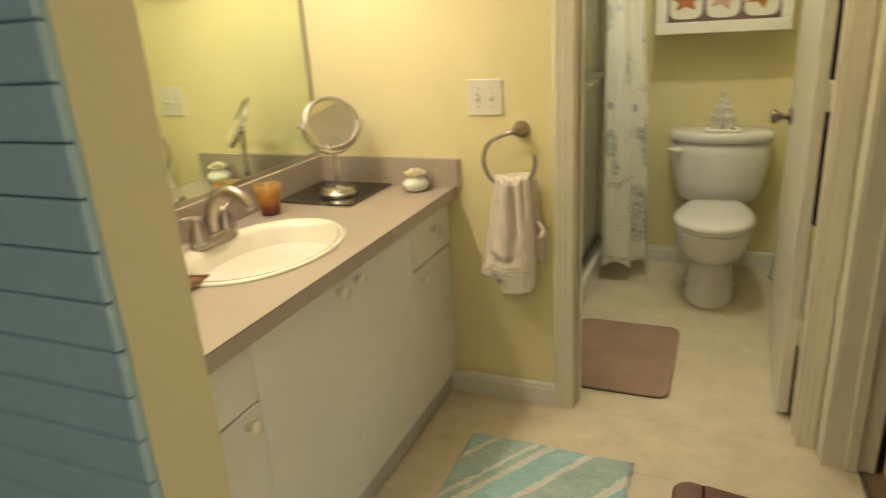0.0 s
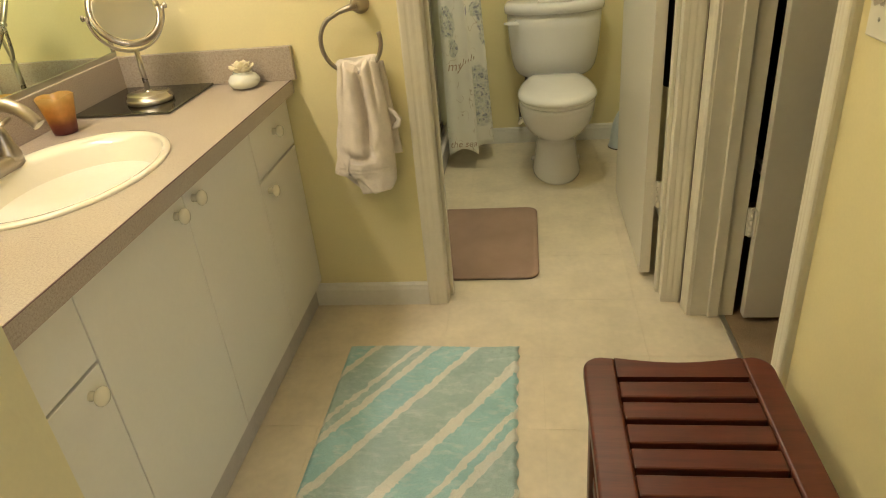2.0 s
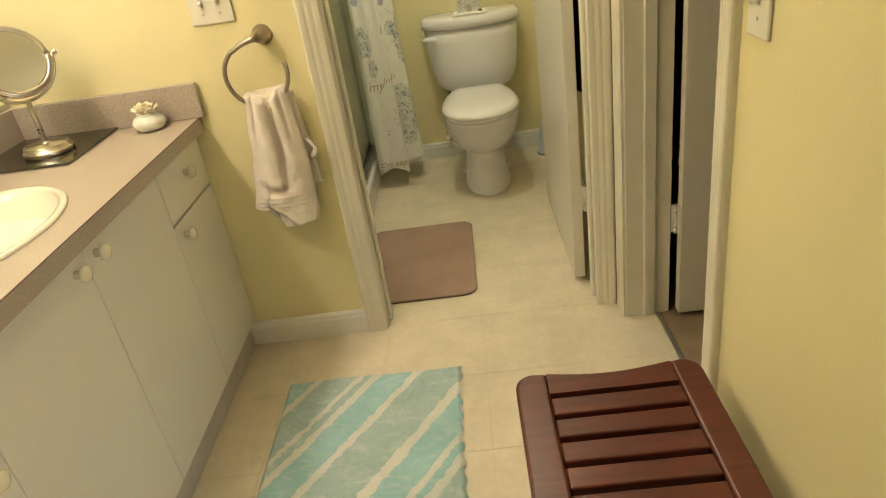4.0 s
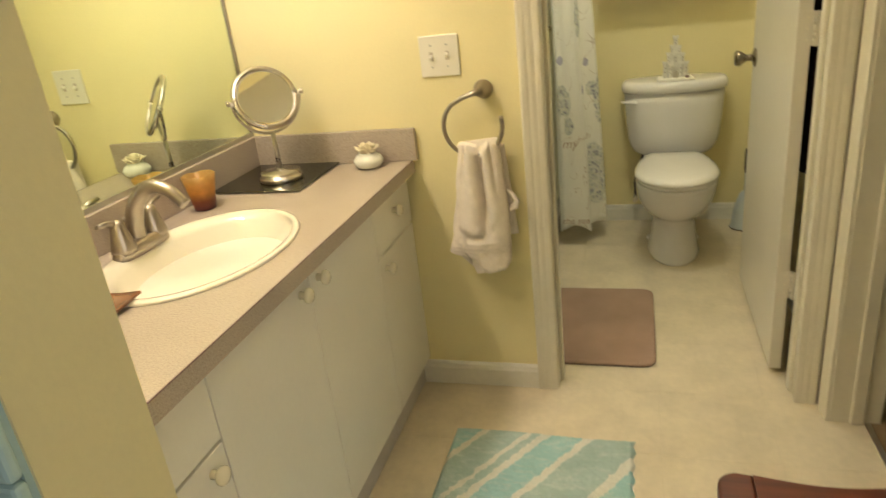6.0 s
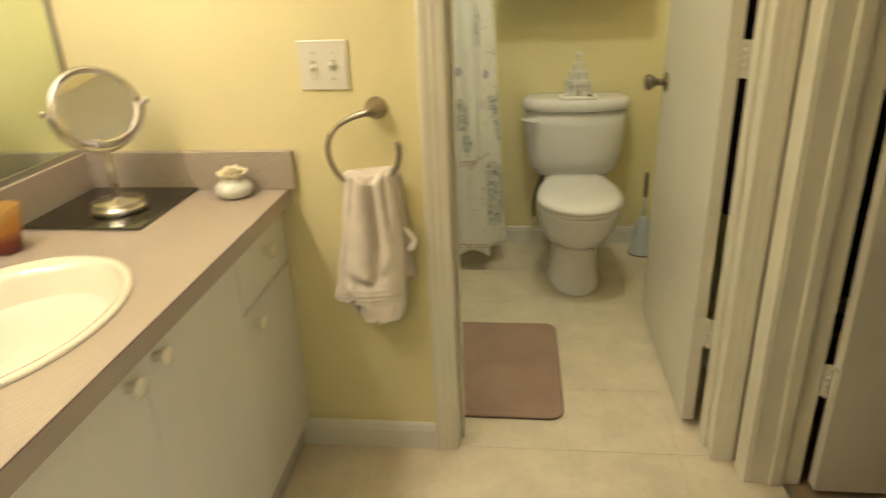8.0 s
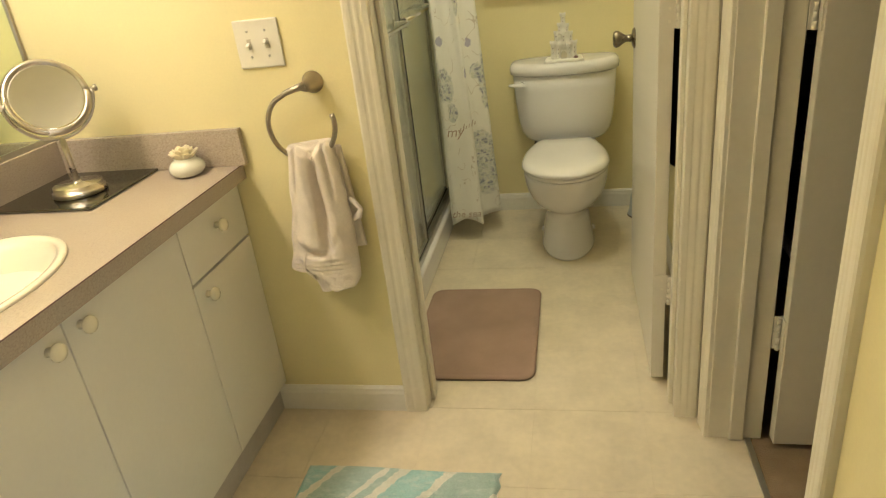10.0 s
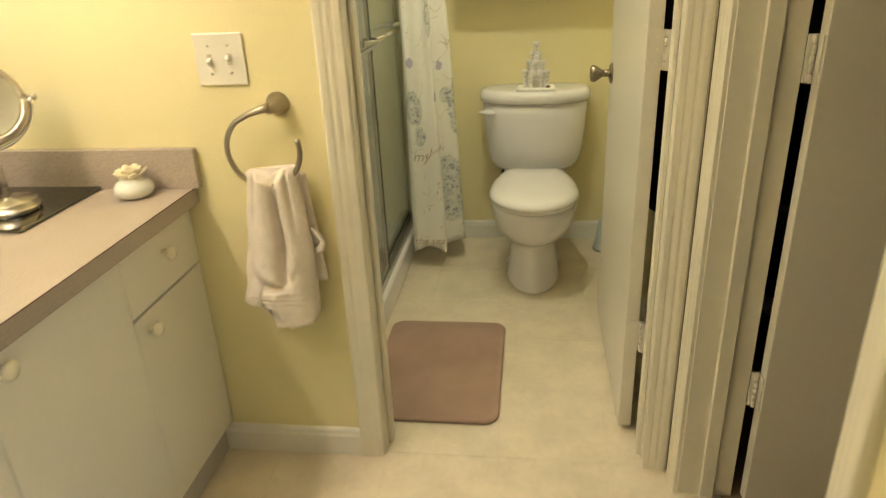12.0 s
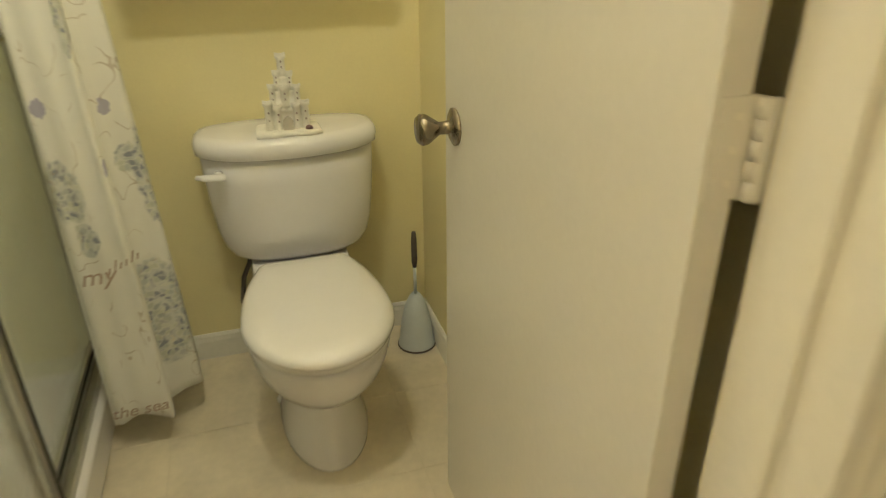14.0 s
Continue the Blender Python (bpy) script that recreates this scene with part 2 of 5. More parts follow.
def curtain_cloth():
    """White cotton printed with mosaic patches of sea motifs and thin sepia pen lines."""
    m, nt, b = nodes_of("printed_shower_curtain")
    tc = nt.nodes.new("ShaderNodeTexCoord")
    warp = noise_node(nt, 26.0, 3.0, coords="UV")

    def vec(op, a, c):
        n = nt.nodes.new("ShaderNodeVectorMath")
        n.operation = op
        for s, v in zip(n.inputs, (a, c)):
            if isinstance(v, tuple):
                s.default_value = v
            else:
                nt.links.new(v, s)
        return n

    def num(op, a, c):
        n = nt.nodes.new("ShaderNodeMath")
        n.operation = op
        for s, v in zip(n.inputs, (a, c)):
            if isinstance(v, float):
                s.default_value = v
            else:
                nt.links.new(v, s)
        return n.outputs[0]
    off = vec("SUBTRACT", warp.outputs["Color"], (0.5, 0.5, 0.5)).outputs[0]
    at = vec("ADD", tc.outputs["UV"], vec("MULTIPLY", off, (0.045, 0.045, 0.0)).outputs[0]).outputs[0]

    def patches(spots):
        best = None
        for u, v, ru, rv in spots:
            d = vec("DIVIDE", vec("SUBTRACT", at, (u, v, 0.0)).outputs[0], (ru, rv, 1.0)).outputs[0]
            ln = vec("LENGTH", d, (0.0, 0.0, 0.0)).outputs["Value"]
            best = ln if best is None else num("MINIMUM", best, ln)
        return ramp_node(nt, best, [(0.86, (1, 1, 1)), (1.0, (0, 0, 0))]).outputs[0]
    base = ramp_node(nt, noise_node(nt, 3.0).outputs["Fac"], [(0.3, (0.78, 0.77, 0.71)), (0.7, (0.84, 0.83, 0.78))]).outputs[0]
    mosaic = patches(((0.095, 0.62, 0.065, 0.080), (0.130, 0.505, 0.036, 0.045), (0.405, 0.255, 0.072, 0.165), (0.06, 1.20, 0.05, 0.07),
                      (0.42, 0.66, 0.025, 0.04), (0.24, 0.98, 0.03, 0.09), (0.10, 1.42, 0.05, 0.09), (0.30, 1.30, 0.05, 0.08), (0.48, 0.60, 0.06, 0.14), (0.50, 1.10, 0.06, 0.12), (0.20, 1.62, 0.06, 0.08)))
    vor = nt.nodes.new("ShaderNodeTexVoronoi")
    vor.inputs["Scale"].default_value = 78.0
    nt.links.new(at, vor.inputs["Vector"])
    tone = ramp_node(nt, vor.outputs["Color"], [(0.0, (0.15, 0.17, 0.25)), (0.28, (0.42, 0.46, 0.45)), (0.48, (0.52, 0.54, 0.45)), (0.62, (0.44, 0.47, 0.42)), (0.78, (0.30, 0.34, 0.36)), (0.90, (0.62, 0.54, 0.40))], "CONSTANT")
    grout = ramp_node(nt, vor.outputs["Distance"], [(0.38, (0.78, 0.78, 0.78)), (0.62, (0.42, 0.42, 0.42))])
    c = mix_node(nt, mix_node(nt, 1.0, grout.outputs[0], mosaic, "MULTIPLY"), base, tone.outputs[0])
    # round violet shells
    shells = patches(((0.095, 0.80, 0.028, 0.022), (0.255, 0.665, 0.014, 0.020), (0.40, 0.78, 0.014, 0.018), (0.16, 1.24, 0.018, 0.020)))
    c = mix_node(nt, mix_node(nt, 1.0, shells, (0.75, 0.75, 0.75), "MULTIPLY"), c, (0.30, 0.28, 0.44))
    # thin sepia pen lines where a second, sparse mask lets them through
    pen = noise_node(nt, 13.0, 1.5, coords="UV", stretch=(1.0, 0.8, 1.0))
    line = ramp_node(nt, pen.outputs["Fac"], [(0.484, (0, 0, 0)), (0.494, (0.8, 0.8, 0.8)), (0.504, (0, 0, 0))])
    sparse = ramp_node(nt, noise_node(nt, 7.5, 1.0, coords="UV", stretch=(1.0, 1.7, 1.0)).outputs["Fac"], [(0.50, (0, 0, 0)), (0.55, (1, 1, 1))])
    m2 = mix_node(nt, 1.0, line.outputs[0], sparse.outputs[0], "MULTIPLY")
    nt.links.new(mix_node(nt, m2, c, (0.42, 0.34, 0.26)), b.inputs["Base Color"])
    set_in(b, Roughness=0.85)
    bump_node(nt, b, noise_node(nt, 240.0, 2.0).outputs["Fac"], 0.2, 0.001)
    return m


def glass(name, colour, rough, ior=1.45):
    m, nt, b = nodes_of(name)
    set_in(b, Base_Color=(*colour, 1), Roughness=rough, IOR=ior, Transmission_Weight=1.0)
    if rough > 0.05:
        bump_node(nt, b, noise_node(nt, 55.0, 3.0).outputs["Fac"], 0.25, 0.002)
    return m


def amber():
    m, nt, b = nodes_of("frosted_amber_glass")
    tc = nt.nodes.new("ShaderNodeTexCoord")
    sep = nt.nodes.new("ShaderNodeSeparateXYZ")
    nt.links.new(tc.outputs["Object"], sep.inputs[0])
    mr = nt.nodes.new("ShaderNodeMapRange")
    mr.inputs["From Max"].default_value = 0.10
    nt.links.new(sep.outputs["Z"], mr.inputs["Value"])
    r = ramp_node(nt, mr.outputs[0], [(0.0, (0.17, 0.035, 0.055)), (0.26, (0.36, 0.09, 0.04)), (0.50, (0.88, 0.44, 0.09)), (1.0, (0.96, 0.62, 0.18))])
    mott = ramp_node(nt, noise_node(nt, 60.0).outputs["Fac"], [(0.3, (0.8, 0.78, 0.7)), (0.7, (1, 1, 1))])
    nt.links.new(mix_node(nt, 1.0, r.outputs[0], mott.outputs[0], "MULTIPLY"), b.inputs["Base Color"])
    set_in(b, Roughness=0.35, Transmission_Weight=0.55)
    return m


RUG_SLOPE = 0.66
M_LAMINATE, M_TIMBER, M_RUG, M_CURTAIN, M_AMBER = laminate(), timber(), rug_cloth(), curtain_cloth(), amber()
M_SHOWERGLASS = glass("obscure_green_glass", (0.985, 0.99, 0.95), 0.10)
M_MIRROR = nodes_of("mirror_silver")[0]
set_in(M_MIRROR.node_tree.nodes["Principled BSDF"], Base_Color=(0.81, 0.90, 0.74, 1), Metallic=1.0, Roughness=0.012)
M_HANDMIRROR = nodes_of("makeup_mirror_silver")[0]
set_in(M_HANDMIRROR.node_tree.nodes["Principled BSDF"], Base_Color=(0.82, 0.83, 0.80, 1), Metallic=1.0, Roughness=0.03)

# ---------- mesh helpers ----------


def box(x0, y0, z0, x1, y1, z1, bevel=0.0, seg=2):
    bm = bmesh.new()
    bmesh.ops.create_cube(bm, size=1)
    for v in bm.verts:
        v.co = ((x0 + x1) / 2 + v.co.x * (x1 - x0), (y0 + y1) / 2 + v.co.y * (y1 - y0), (z0 + z1) / 2 + v.co.z * (z1 - z0))
    if bevel:
        bmesh.ops.bevel(bm, geom=list(bm.edges), offset=bevel, segments=seg, profile=0.5, affect="EDGES")
    return bm


def join(*bms):
    out = bms[0]
    for b in bms[1:]:
        off = [out.verts.new(v.co) for v in b.verts]
        b.verts.index_update()
        for f in b.faces:
            try:
                out.faces.new([off[v.index] for v in f.verts]).smooth = f.smooth
            except ValueError:
                pass
        b.free()
    return out


def loft(rings, cap=True, closed=True):
    bm = bmesh.new()
    vs = [[bm.verts.new(p) for p in r] for r in rings]
    n = len(rings[0])
    for a, b in zip(vs, vs[1:]):
        for i in range(n if closed else n - 1):
            j = (i + 1) % n
            bm.faces.new((a[i], a[j], b[j], b[i])).smooth = True
    if cap:
        bm.faces.new(list(reversed(vs[0])))
        bm.faces.new(vs[-1])
    bmesh.ops.recalc_face_normals(bm, faces=bm.faces)
    return bm


def lathe(profile, x=0, y=0, z=0, n=32, cap=True):
    return loft([[(x + r * math.cos(2 * math.pi * i / n), y + r * math.sin(2 * math.pi * i / n), z + h) for i in range(n)] for r, h in profile], cap)


def tube(pts, radii, n=12):
    pts = [Vector(p) for p in pts]
    if not isinstance(radii, (list, tuple)):
        radii = [radii] * len(pts)
    rings, side = [], None
    for i, p in enumerate(pts):
        d = (pts[min(i + 1, len(pts) - 1)] - pts[max(i - 1, 0)]).normalized()
        if side is None:
            side = d.orthogonal().normalized()
        side = (side - d * side.dot(d)).normalized()
        up = d.cross(side)
        r = radii[i]
        ra, rb = r if isinstance(r, tuple) else (r, r)
        rings.append([p + side * ra * math.cos(2 * math.pi * k / n) + up * rb * math.sin(2 * math.pi * k / n) for k in range(n)])
    return loft(rings)


def prism(outline, axis, a, b):
    """An outline of (u, v) drawn out from a to b along an axis; u, v are the other two axes in order."""
    def at(u, v, w):
        return {"x": (w, u, v), "y": (u, w, v), "z": (u, v, w)}[axis]
    bm = loft([[at(u, v, a) for u, v in outline], [at(u, v, b) for u, v in outline]])
    for f in bm.faces:
        f.smooth = False
    return bm


def moved(bm, m):
    bmesh.ops.transform(bm, matrix=m, verts=bm.verts)
    return bm


def world_of(ob):
    m = ob.matrix_basis.copy()
    while ob.parent:
        ob = ob.parent
        m = ob.matrix_basis @ m
    return m


def part(name, bm, material, parent=None, label="", smooth=None):
    """One mesh object, its shape given in the world's metres, under a thing or a part."""
    if parent is not None:
        moved(bm, world_of(parent).inverted())
    if smooth is not None:
        for f in bm.faces:
            f.smooth = smooth
    me = bpy.data.meshes.new(name)
    bm.to_mesh(me)
    bm.free()
    me.materials.append(material)
    ob = new(name, me)
    ob.parent = parent
    return tagged(ob, label)


def thing(name, at, label, category, group=""):
    ob = new(name)
    ob.empty_display_size = 0.05
    ob.matrix_basis = at if isinstance(at, Matrix) else pose(*at)
    return tagged(ob, label, category, group)


def setting(name, bm, material, label, category="structure"):
    return tagged(part(name, bm, material, None, label), "", category, "", "structure")


def arc(n, a, b):
    return [radians(a + (b - a) * i / (n - 1)) for i in range(n)]


# ---------- the large structure ----------
WEST, NORTH, EAST, BACK, CEIL = -1.27, 2.37, 0.455, 3.96, 2.44
PART_BACK = 2.495
JAMB_L, JAMB_R = -0.325, 0.383
CLO_A, CLO_B = 1.595, 2.275
DOOR_H = 2.04

setting("wall_west", box(WEST - 0.1, 0.685, 0, WEST, BACK + 0.1, CEIL), M_YELLOW, "pale yellow painted bathroom wall behind the vanity", "wall")
setting("wall_north", join(box(WEST, NORTH, 0, JAMB_L - 0.018, PART_BACK, CEIL), box(JAMB_L - 0.018, NORTH, DOOR_H + 0.018, JAMB_R + 0.018, PART_BACK, CEIL),
                           box(JAMB_R + 0.018, NORTH, 0, 0.57, PART_BACK, CEIL)), M_YELLOW, "pale yellow partition wall with the toilet room doorway", "wall")
setting("wall_east", join(box(EAST, 0.685, 0, EAST + 0.115, CLO_A - 0.018, CEIL), box(EAST, CLO_A - 0.018, DOOR_H + 0.018, EAST + 0.115, CLO_B + 0.018, CEIL),
                          box(EAST, CLO_B + 0.018, 0, EAST + 0.115, NORTH, CEIL)), M_YELLOW, "pale yellow wall with the closet doorway", "wall")
setting("wall_back", box(WEST, BACK, 0, 0.57, BACK + 0.1, CEIL), M_YELLOW, "pale yellow wall behind the toilet", "wall")
setting("wall_toilet_side", box(0.492, PART_BACK, 0, 0.57, BACK, CEIL), M_YELLOW, "pale yellow side wall of the toilet room", "wall")
near = setting("wall_south", box(-2.4, 0.690, 0, -0.382, 0.775, CEIL), M_YELLOW, "wall end beside the vanity, yellow inside", "wall")
setting("wall_south_head", box(-0.382, 0.690, 2.12, EAST, 0.775, CEIL), M_YELLOW, "wall over the open bathroom entrance", "wall")
setting("wall_south_east", box(EAST + 0.115, 0.690, 0, 2.5, 0.775, CEIL), M_YELLOW, "wall between bedroom and closet", "wall")
setting("ceiling", box(-2.6, -3.1, CEIL, 2.6, BACK + 0.1, CEIL + 0.1), M_CEIL, "white painted ceiling", "ceiling")
setting("floor_base", box(WEST - 0.1, 0.73, -0.06, 0.552, BACK + 0.1, -0.0012), M_JOINT, "floor bed under the vinyl tiles", "floor")
setting("floor_closet", box(0.552, 0.73, -0.06, 1.5, 3.2, -0.001), M_CARPET, "tan carpet on the closet floor", "floor")
setting("floor_bedroom", box(-2.6, -3.1, -0.06, 2.6, 0.73, -0.001), M_CARPET, "tan carpet of the bedroom", "floor")
setting("threshold_trim", box(0.544, CLO_A, -0.002, 0.56, CLO_B, 0.003, 0.001), M_ALU, "thin metal strip between vinyl and carpet", "threshold")
setting("bedroom_wall_west", box(-2.6, -3.1, 0, -2.5, 0.69, CEIL), M_BLUE, "blue painted bedroom wall", "wall")
setting("bedroom_wall_south", box(-2.5, -3.1, 0, 2.5, -3.0, CEIL), M_BLUE, "blue painted bedroom wall", "wall")
setting("bedroom_wall_east", box(2.5, -3.1, 0, 2.6, 0.775, CEIL), M_BLUE, "blue painted bedroom wall", "wall")
setting("closet_wall_east", box(1.42, 0.775, 0, 1.5, 3.2, CEIL), M_CLOSET, "closet wall coloured near-black for shade", "wall")
setting("closet_wall_north", box(0.57, 3.1, 0, 1.42, 3.2, CEIL), M_CLOSET, "closet wall coloured near-black for shade", "wall")

# thin sheet added over the partition to darken its closet side
setting("closet_wall_west", box(0.5715, 2.30, 0, 0.5765, 3.1, CEIL), M_CLOSET, "added sheet on the partition, near-black for closet shade", "wall")

# blue boards on the bedroom side of the wall
setting("board_backing", box(-2.4, 0.686, 0, -0.384, 0.690, CEIL), M_BLUE_GAP, "dark joints between blue boards", "wall")
boards = setting("board_wall", box(-2.4, 0.6845, 2.30, -0.382, 0.6855, 2.44), M_BLUE, "blue painted horizontal boards", "wall")
for k in range(49):
    part("board", box(-2.4, 0.677, 0.002 + k * 0.047, -0.382, 0.686, 0.0475 + k * 0.047, 0.003, 2), M_BLUE, boards)


# door casings, jambs and baseboards
def casing(axis, u0, u1, face, sign, z0, z1, name, label):
    """A moulded casing leg. u0 is the edge at the opening, u1 the outer edge; face is the wall's plane and sign the way it faces."""
    w = (u1 - u0)
    prof = [(0, 0), (0, 0.010), (0.05, 0.0115), (0.22, 0.0125), (0.27, 0.0121), (0.33, 0.0127), (0.42, 0.0143), (0.50, 0.0150), (0.57, 0.0146), (0.63, 0.0152), (0.70, 0.0167), (0.80, 0.0175), (0.90, 0.0175), (0.97, 0.0155), (1.0, 0.011), (1.0, 0)]
    pts = [(u0 + a * w, face + sign * d) if axis == "x" else (face + sign * d, u0 + a * w) for a, d in prof]
    return setting(name, prism(pts, "z", z0, z1), M_TRIM, label, "door casing")


casing("x", JAMB_L - 0.002, JAMB_L - 0.066, NORTH, -1, 0, DOOR_H + 0.06, "trim_1", "white moulded door casing")
casing("x", JAMB_R - 0.004, JAMB_R + 0.058, NORTH, -1, 0, DOOR_H + 0.06, "trim_2", "white moulded door casing in the corner")
casing("y", CLO_B + 0.002, CLO_B + 0.069, EAST, -1, 0, DOOR_H + 0.06, "trim_3", "white moulded closet door casing in the corner")
casing("y", CLO_A - 0.002, CLO_A - 0.064, EAST, -1, 0, DOOR_H + 0.06, "trim_4", "white moulded closet door casing")
# dark strip in the corner, coloured as the shadow between the casings
setting("gap_shade_strip", box(JAMB_R + 0.0585, NORTH - 0.010, 0, EAST - 0.0005, NORTH - 0.0002, DOOR_H + 0.06), M_PURPLE, "dark strip standing for the shadow gap between the two casings", "trim")
setting("door_jamb_1", join(box(JAMB_L - 0.018, NORTH - 0.002, 0, JAMB_L, PART_BACK + 0.002, DOOR_H + 0.018, 0.002, 1), box(JAMB_L, NORTH + 0.045, 0, JAMB_L + 0.011, NORTH + 0.080, DOOR_H, 0.002, 1)), M_TRIM, "white door jamb with stop", "door jamb")
setting("door_jamb_2", join(box(JAMB_R, NORTH - 0.002, 0, JAMB_R + 0.018, PART_BACK + 0.002, DOOR_H + 0.018, 0.002, 1), box(JAMB_R - 0.011, NORTH + 0.045, 0, JAMB_R, NORTH + 0.080, DOOR_H, 0.002, 1)), M_TRIM, "white door jamb with stop", "door jamb")
setting("door_jamb_3", join(box(EAST - 0.002, CLO_B, 0, EAST + 0.131, CLO_B + 0.018, DOOR_H + 0.018, 0.002, 1), box(EAST + 0.050, CLO_B - 0.011, 0, EAST + 0.085, CLO_B, DOOR_H, 0.003, 1)), M_TRIM, "white closet jamb with rounded stop", "door jamb")
setting("door_jamb_4", box(EAST - 0.002, CLO_A - 0.018, 0, EAST + 0.117, CLO_A, DOOR_H + 0.018, 0.002, 1), M_TRIM, "white closet jamb", "door jamb")
setting("door_head_1", box(JAMB_L, NORTH - 0.002, DOOR_H, JAMB_R, PART_BACK + 0.002, DOOR_H + 0.018), M_TRIM, "white door head", "door jamb")
setting("door_head_2", box(EAST - 0.002, CLO_A, DOOR_H, EAST + 0.117, CLO_B, DOOR_H + 0.018), M_TRIM, "white closet door head", "door jamb")


def baseboard(name, axis, a, b, face, sign):
    prof = [(0, 0), (0.012, 0), (0.012, 0.062), (0.009, 0.072), (0.009, 0.078), (0.004, 0.086), (0, 0.086)]
    pts = [(face + sign * d, h) for d, h in prof]
    return setting(name, prism(pts, axis, a, b), M_BASE, "white moulded baseboard", "baseboard")


baseboard("baseboard_1", "x", -0.80, JAMB_L - 0.066, NORTH, -1)
baseboard("baseboard_2", "x", -0.46, 0.492, BACK, -1)
baseboard("baseboard_3", "y", 0.775, CLO_A - 0.066, EAST, -1)
baseboard("baseboard_4", "y", PART_BACK, BACK - 0.013, 0.492, -1)


strike = tagged(part("strike_plate", join(box(JAMB_L + 0.0001, 2.448, 0.915, JAMB_L + 0.0015, 2.478, 0.972, 0.0004, 1), box(JAMB_L + 0.0015, 2.456, 0.928, JAMB_L + 0.0022, 2.470, 0.960)), M_GREY), "dark metal strike plate on the door jamb", "strike plate")


# doors
def hinge(parent, x, y, z, leaf_a, leaf_b):
    """A butt hinge round the pin at x, y: a leaf on the door's edge, a leaf to the jamb (each x0, y0, x1, y1) and the knuckles."""
    h = part("hinge", box(leaf_a[0], leaf_a[1], z, leaf_a[2], leaf_a[3], z + 0.089), M_DOOR, parent, "painted white butt hinge")
    part("hinge_leaf", box(leaf_b[0], leaf_b[1], z, leaf_b[2], leaf_b[3], z + 0.089), M_DOOR, h)
    for k in range(5):
        part("knuckle", lathe([(0.0050, 0), (0.0050, 0.0172)], x, y, z + k * 0.0178, 12), M_DOOR, h)
    for dz in (0.016, 0.045, 0.073):
        part("screw", box((leaf_a[0] + leaf_a[2]) / 2 - 0.003, leaf_a[1] - 0.0006, z + dz - 0.003, (leaf_a[0] + leaf_a[2]) / 2 + 0.003, leaf_a[1] + 0.001, z + dz + 0.003), M_TRIM, h)


LEAF_X = 0.333
door = tagged(thing("door_1", (LEAF_X, 2.512, 0.012), "open white flush door to the toilet room", "door"), kind="structure")
part("door_leaf", box(LEAF_X, 2.514, 0.020, LEAF_X + 0.035, 3.215, 2.035, 0.0015, 1), M_DOOR, door)
for z in (0.277, 1.026, 1.78):
    hinge(door, 0.3745, 2.506, z, (0.338, 2.5115, 0.3745, 2.5135), (0.3745, 2.4985, JAMB_R + 0.001, 2.5015))
for side, x0 in ((-1, LEAF_X), (1, LEAF_X + 0.035)):
    kb = part("door_knob", moved(lathe([(0.033, 0), (0.033, 0.004), (0.026, 0.008), (0.012, 0.011), (0.011, 0.030), (0.018, 0.040), (0.026, 0.052), (0.0275, 0.062), (0.022, 0.069), (0.004, 0.071)], 0, 0, 0, 28),
              pose(x0, 3.158, 0.914, 0, 90 * side, 0)), M_BRASS, door, "aged satin brass door knob")

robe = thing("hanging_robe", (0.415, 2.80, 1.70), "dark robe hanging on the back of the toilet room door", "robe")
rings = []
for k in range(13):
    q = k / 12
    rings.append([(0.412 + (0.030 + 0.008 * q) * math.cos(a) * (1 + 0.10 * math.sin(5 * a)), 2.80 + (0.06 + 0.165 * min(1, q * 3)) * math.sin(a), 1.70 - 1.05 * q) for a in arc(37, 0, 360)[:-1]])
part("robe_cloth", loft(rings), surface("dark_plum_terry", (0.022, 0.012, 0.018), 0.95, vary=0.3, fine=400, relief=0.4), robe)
part("hook", tube([(0.369, 2.80, 1.74), (0.395, 2.80, 1.74), (0.412, 2.80, 1.725), (0.412, 2.80, 1.69)], 0.004, 8), M_NICKEL, robe)

cd = tagged(thing("door_2", (0.605, 2.258, 0.012), "open white flush closet door", "door"), kind="structure")
part("door_leaf", box(0.605, 2.238, 0.016, 1.268, 2.273, 2.035, 0.0015, 1), M_DOOR, cd)
for z in (0.287, 1.035, 1.78):
    hinge(cd, 0.5955, 2.2635, z, (0.6015, 2.242, 0.6045, 2.277), (0.5855, 2.2690, 0.6030, 2.2735))

# ---------- shower ----------
CURB = -0.462
setting("shower_curb", join(box(CURB - 0.10, PART_BACK, 0, CURB, BACK, 0.115, 0.012, 3)), M_PORC, "white moulded shower curb", "shower curb")
setting("shower_pan", box(WEST, PART_BACK, 0, CURB - 0.10, BACK, 0.04), M_PORC, "white shower pan", "shower pan")
setting("shower_surround", join(box(WEST, PART_BACK + 0.001, 0.04, WEST + 0.012, BACK, 2.1), box(WEST + 0.012, PART_BACK + 0.001, 0.04, CURB - 0.012, PART_BACK + 0.012, 2.1), box(WEST + 0.012, BACK - 0.012, 0.04, CURB - 0.012, BACK - 0.001, 2.1)), M_SHOWERWALL, "pale shower surround", "shower wall")
sd = thing("shower_enclosure", (CURB - 0.045, 3.2, 0.115), "framed sliding shower doors of obscure glass on the curb", "shower door")
part("bottom_track", join(box(CURB - 0.075, PART_BACK + 0.014, 0.114, CURB - 0.018, BACK - 0.014, 0.122), box(CURB - 0.075, PART_BACK + 0.014, 0.122, CURB - 0.070, BACK - 0.014, 0.142), box(CURB - 0.049, PART_BACK + 0.014, 0.122, CURB - 0.045, BACK - 0.014, 0.138), box(CURB - 0.023, PART_BACK + 0.014, 0.122, CURB - 0.018, BACK - 0.014, 0.142)), M_ALU, sd)
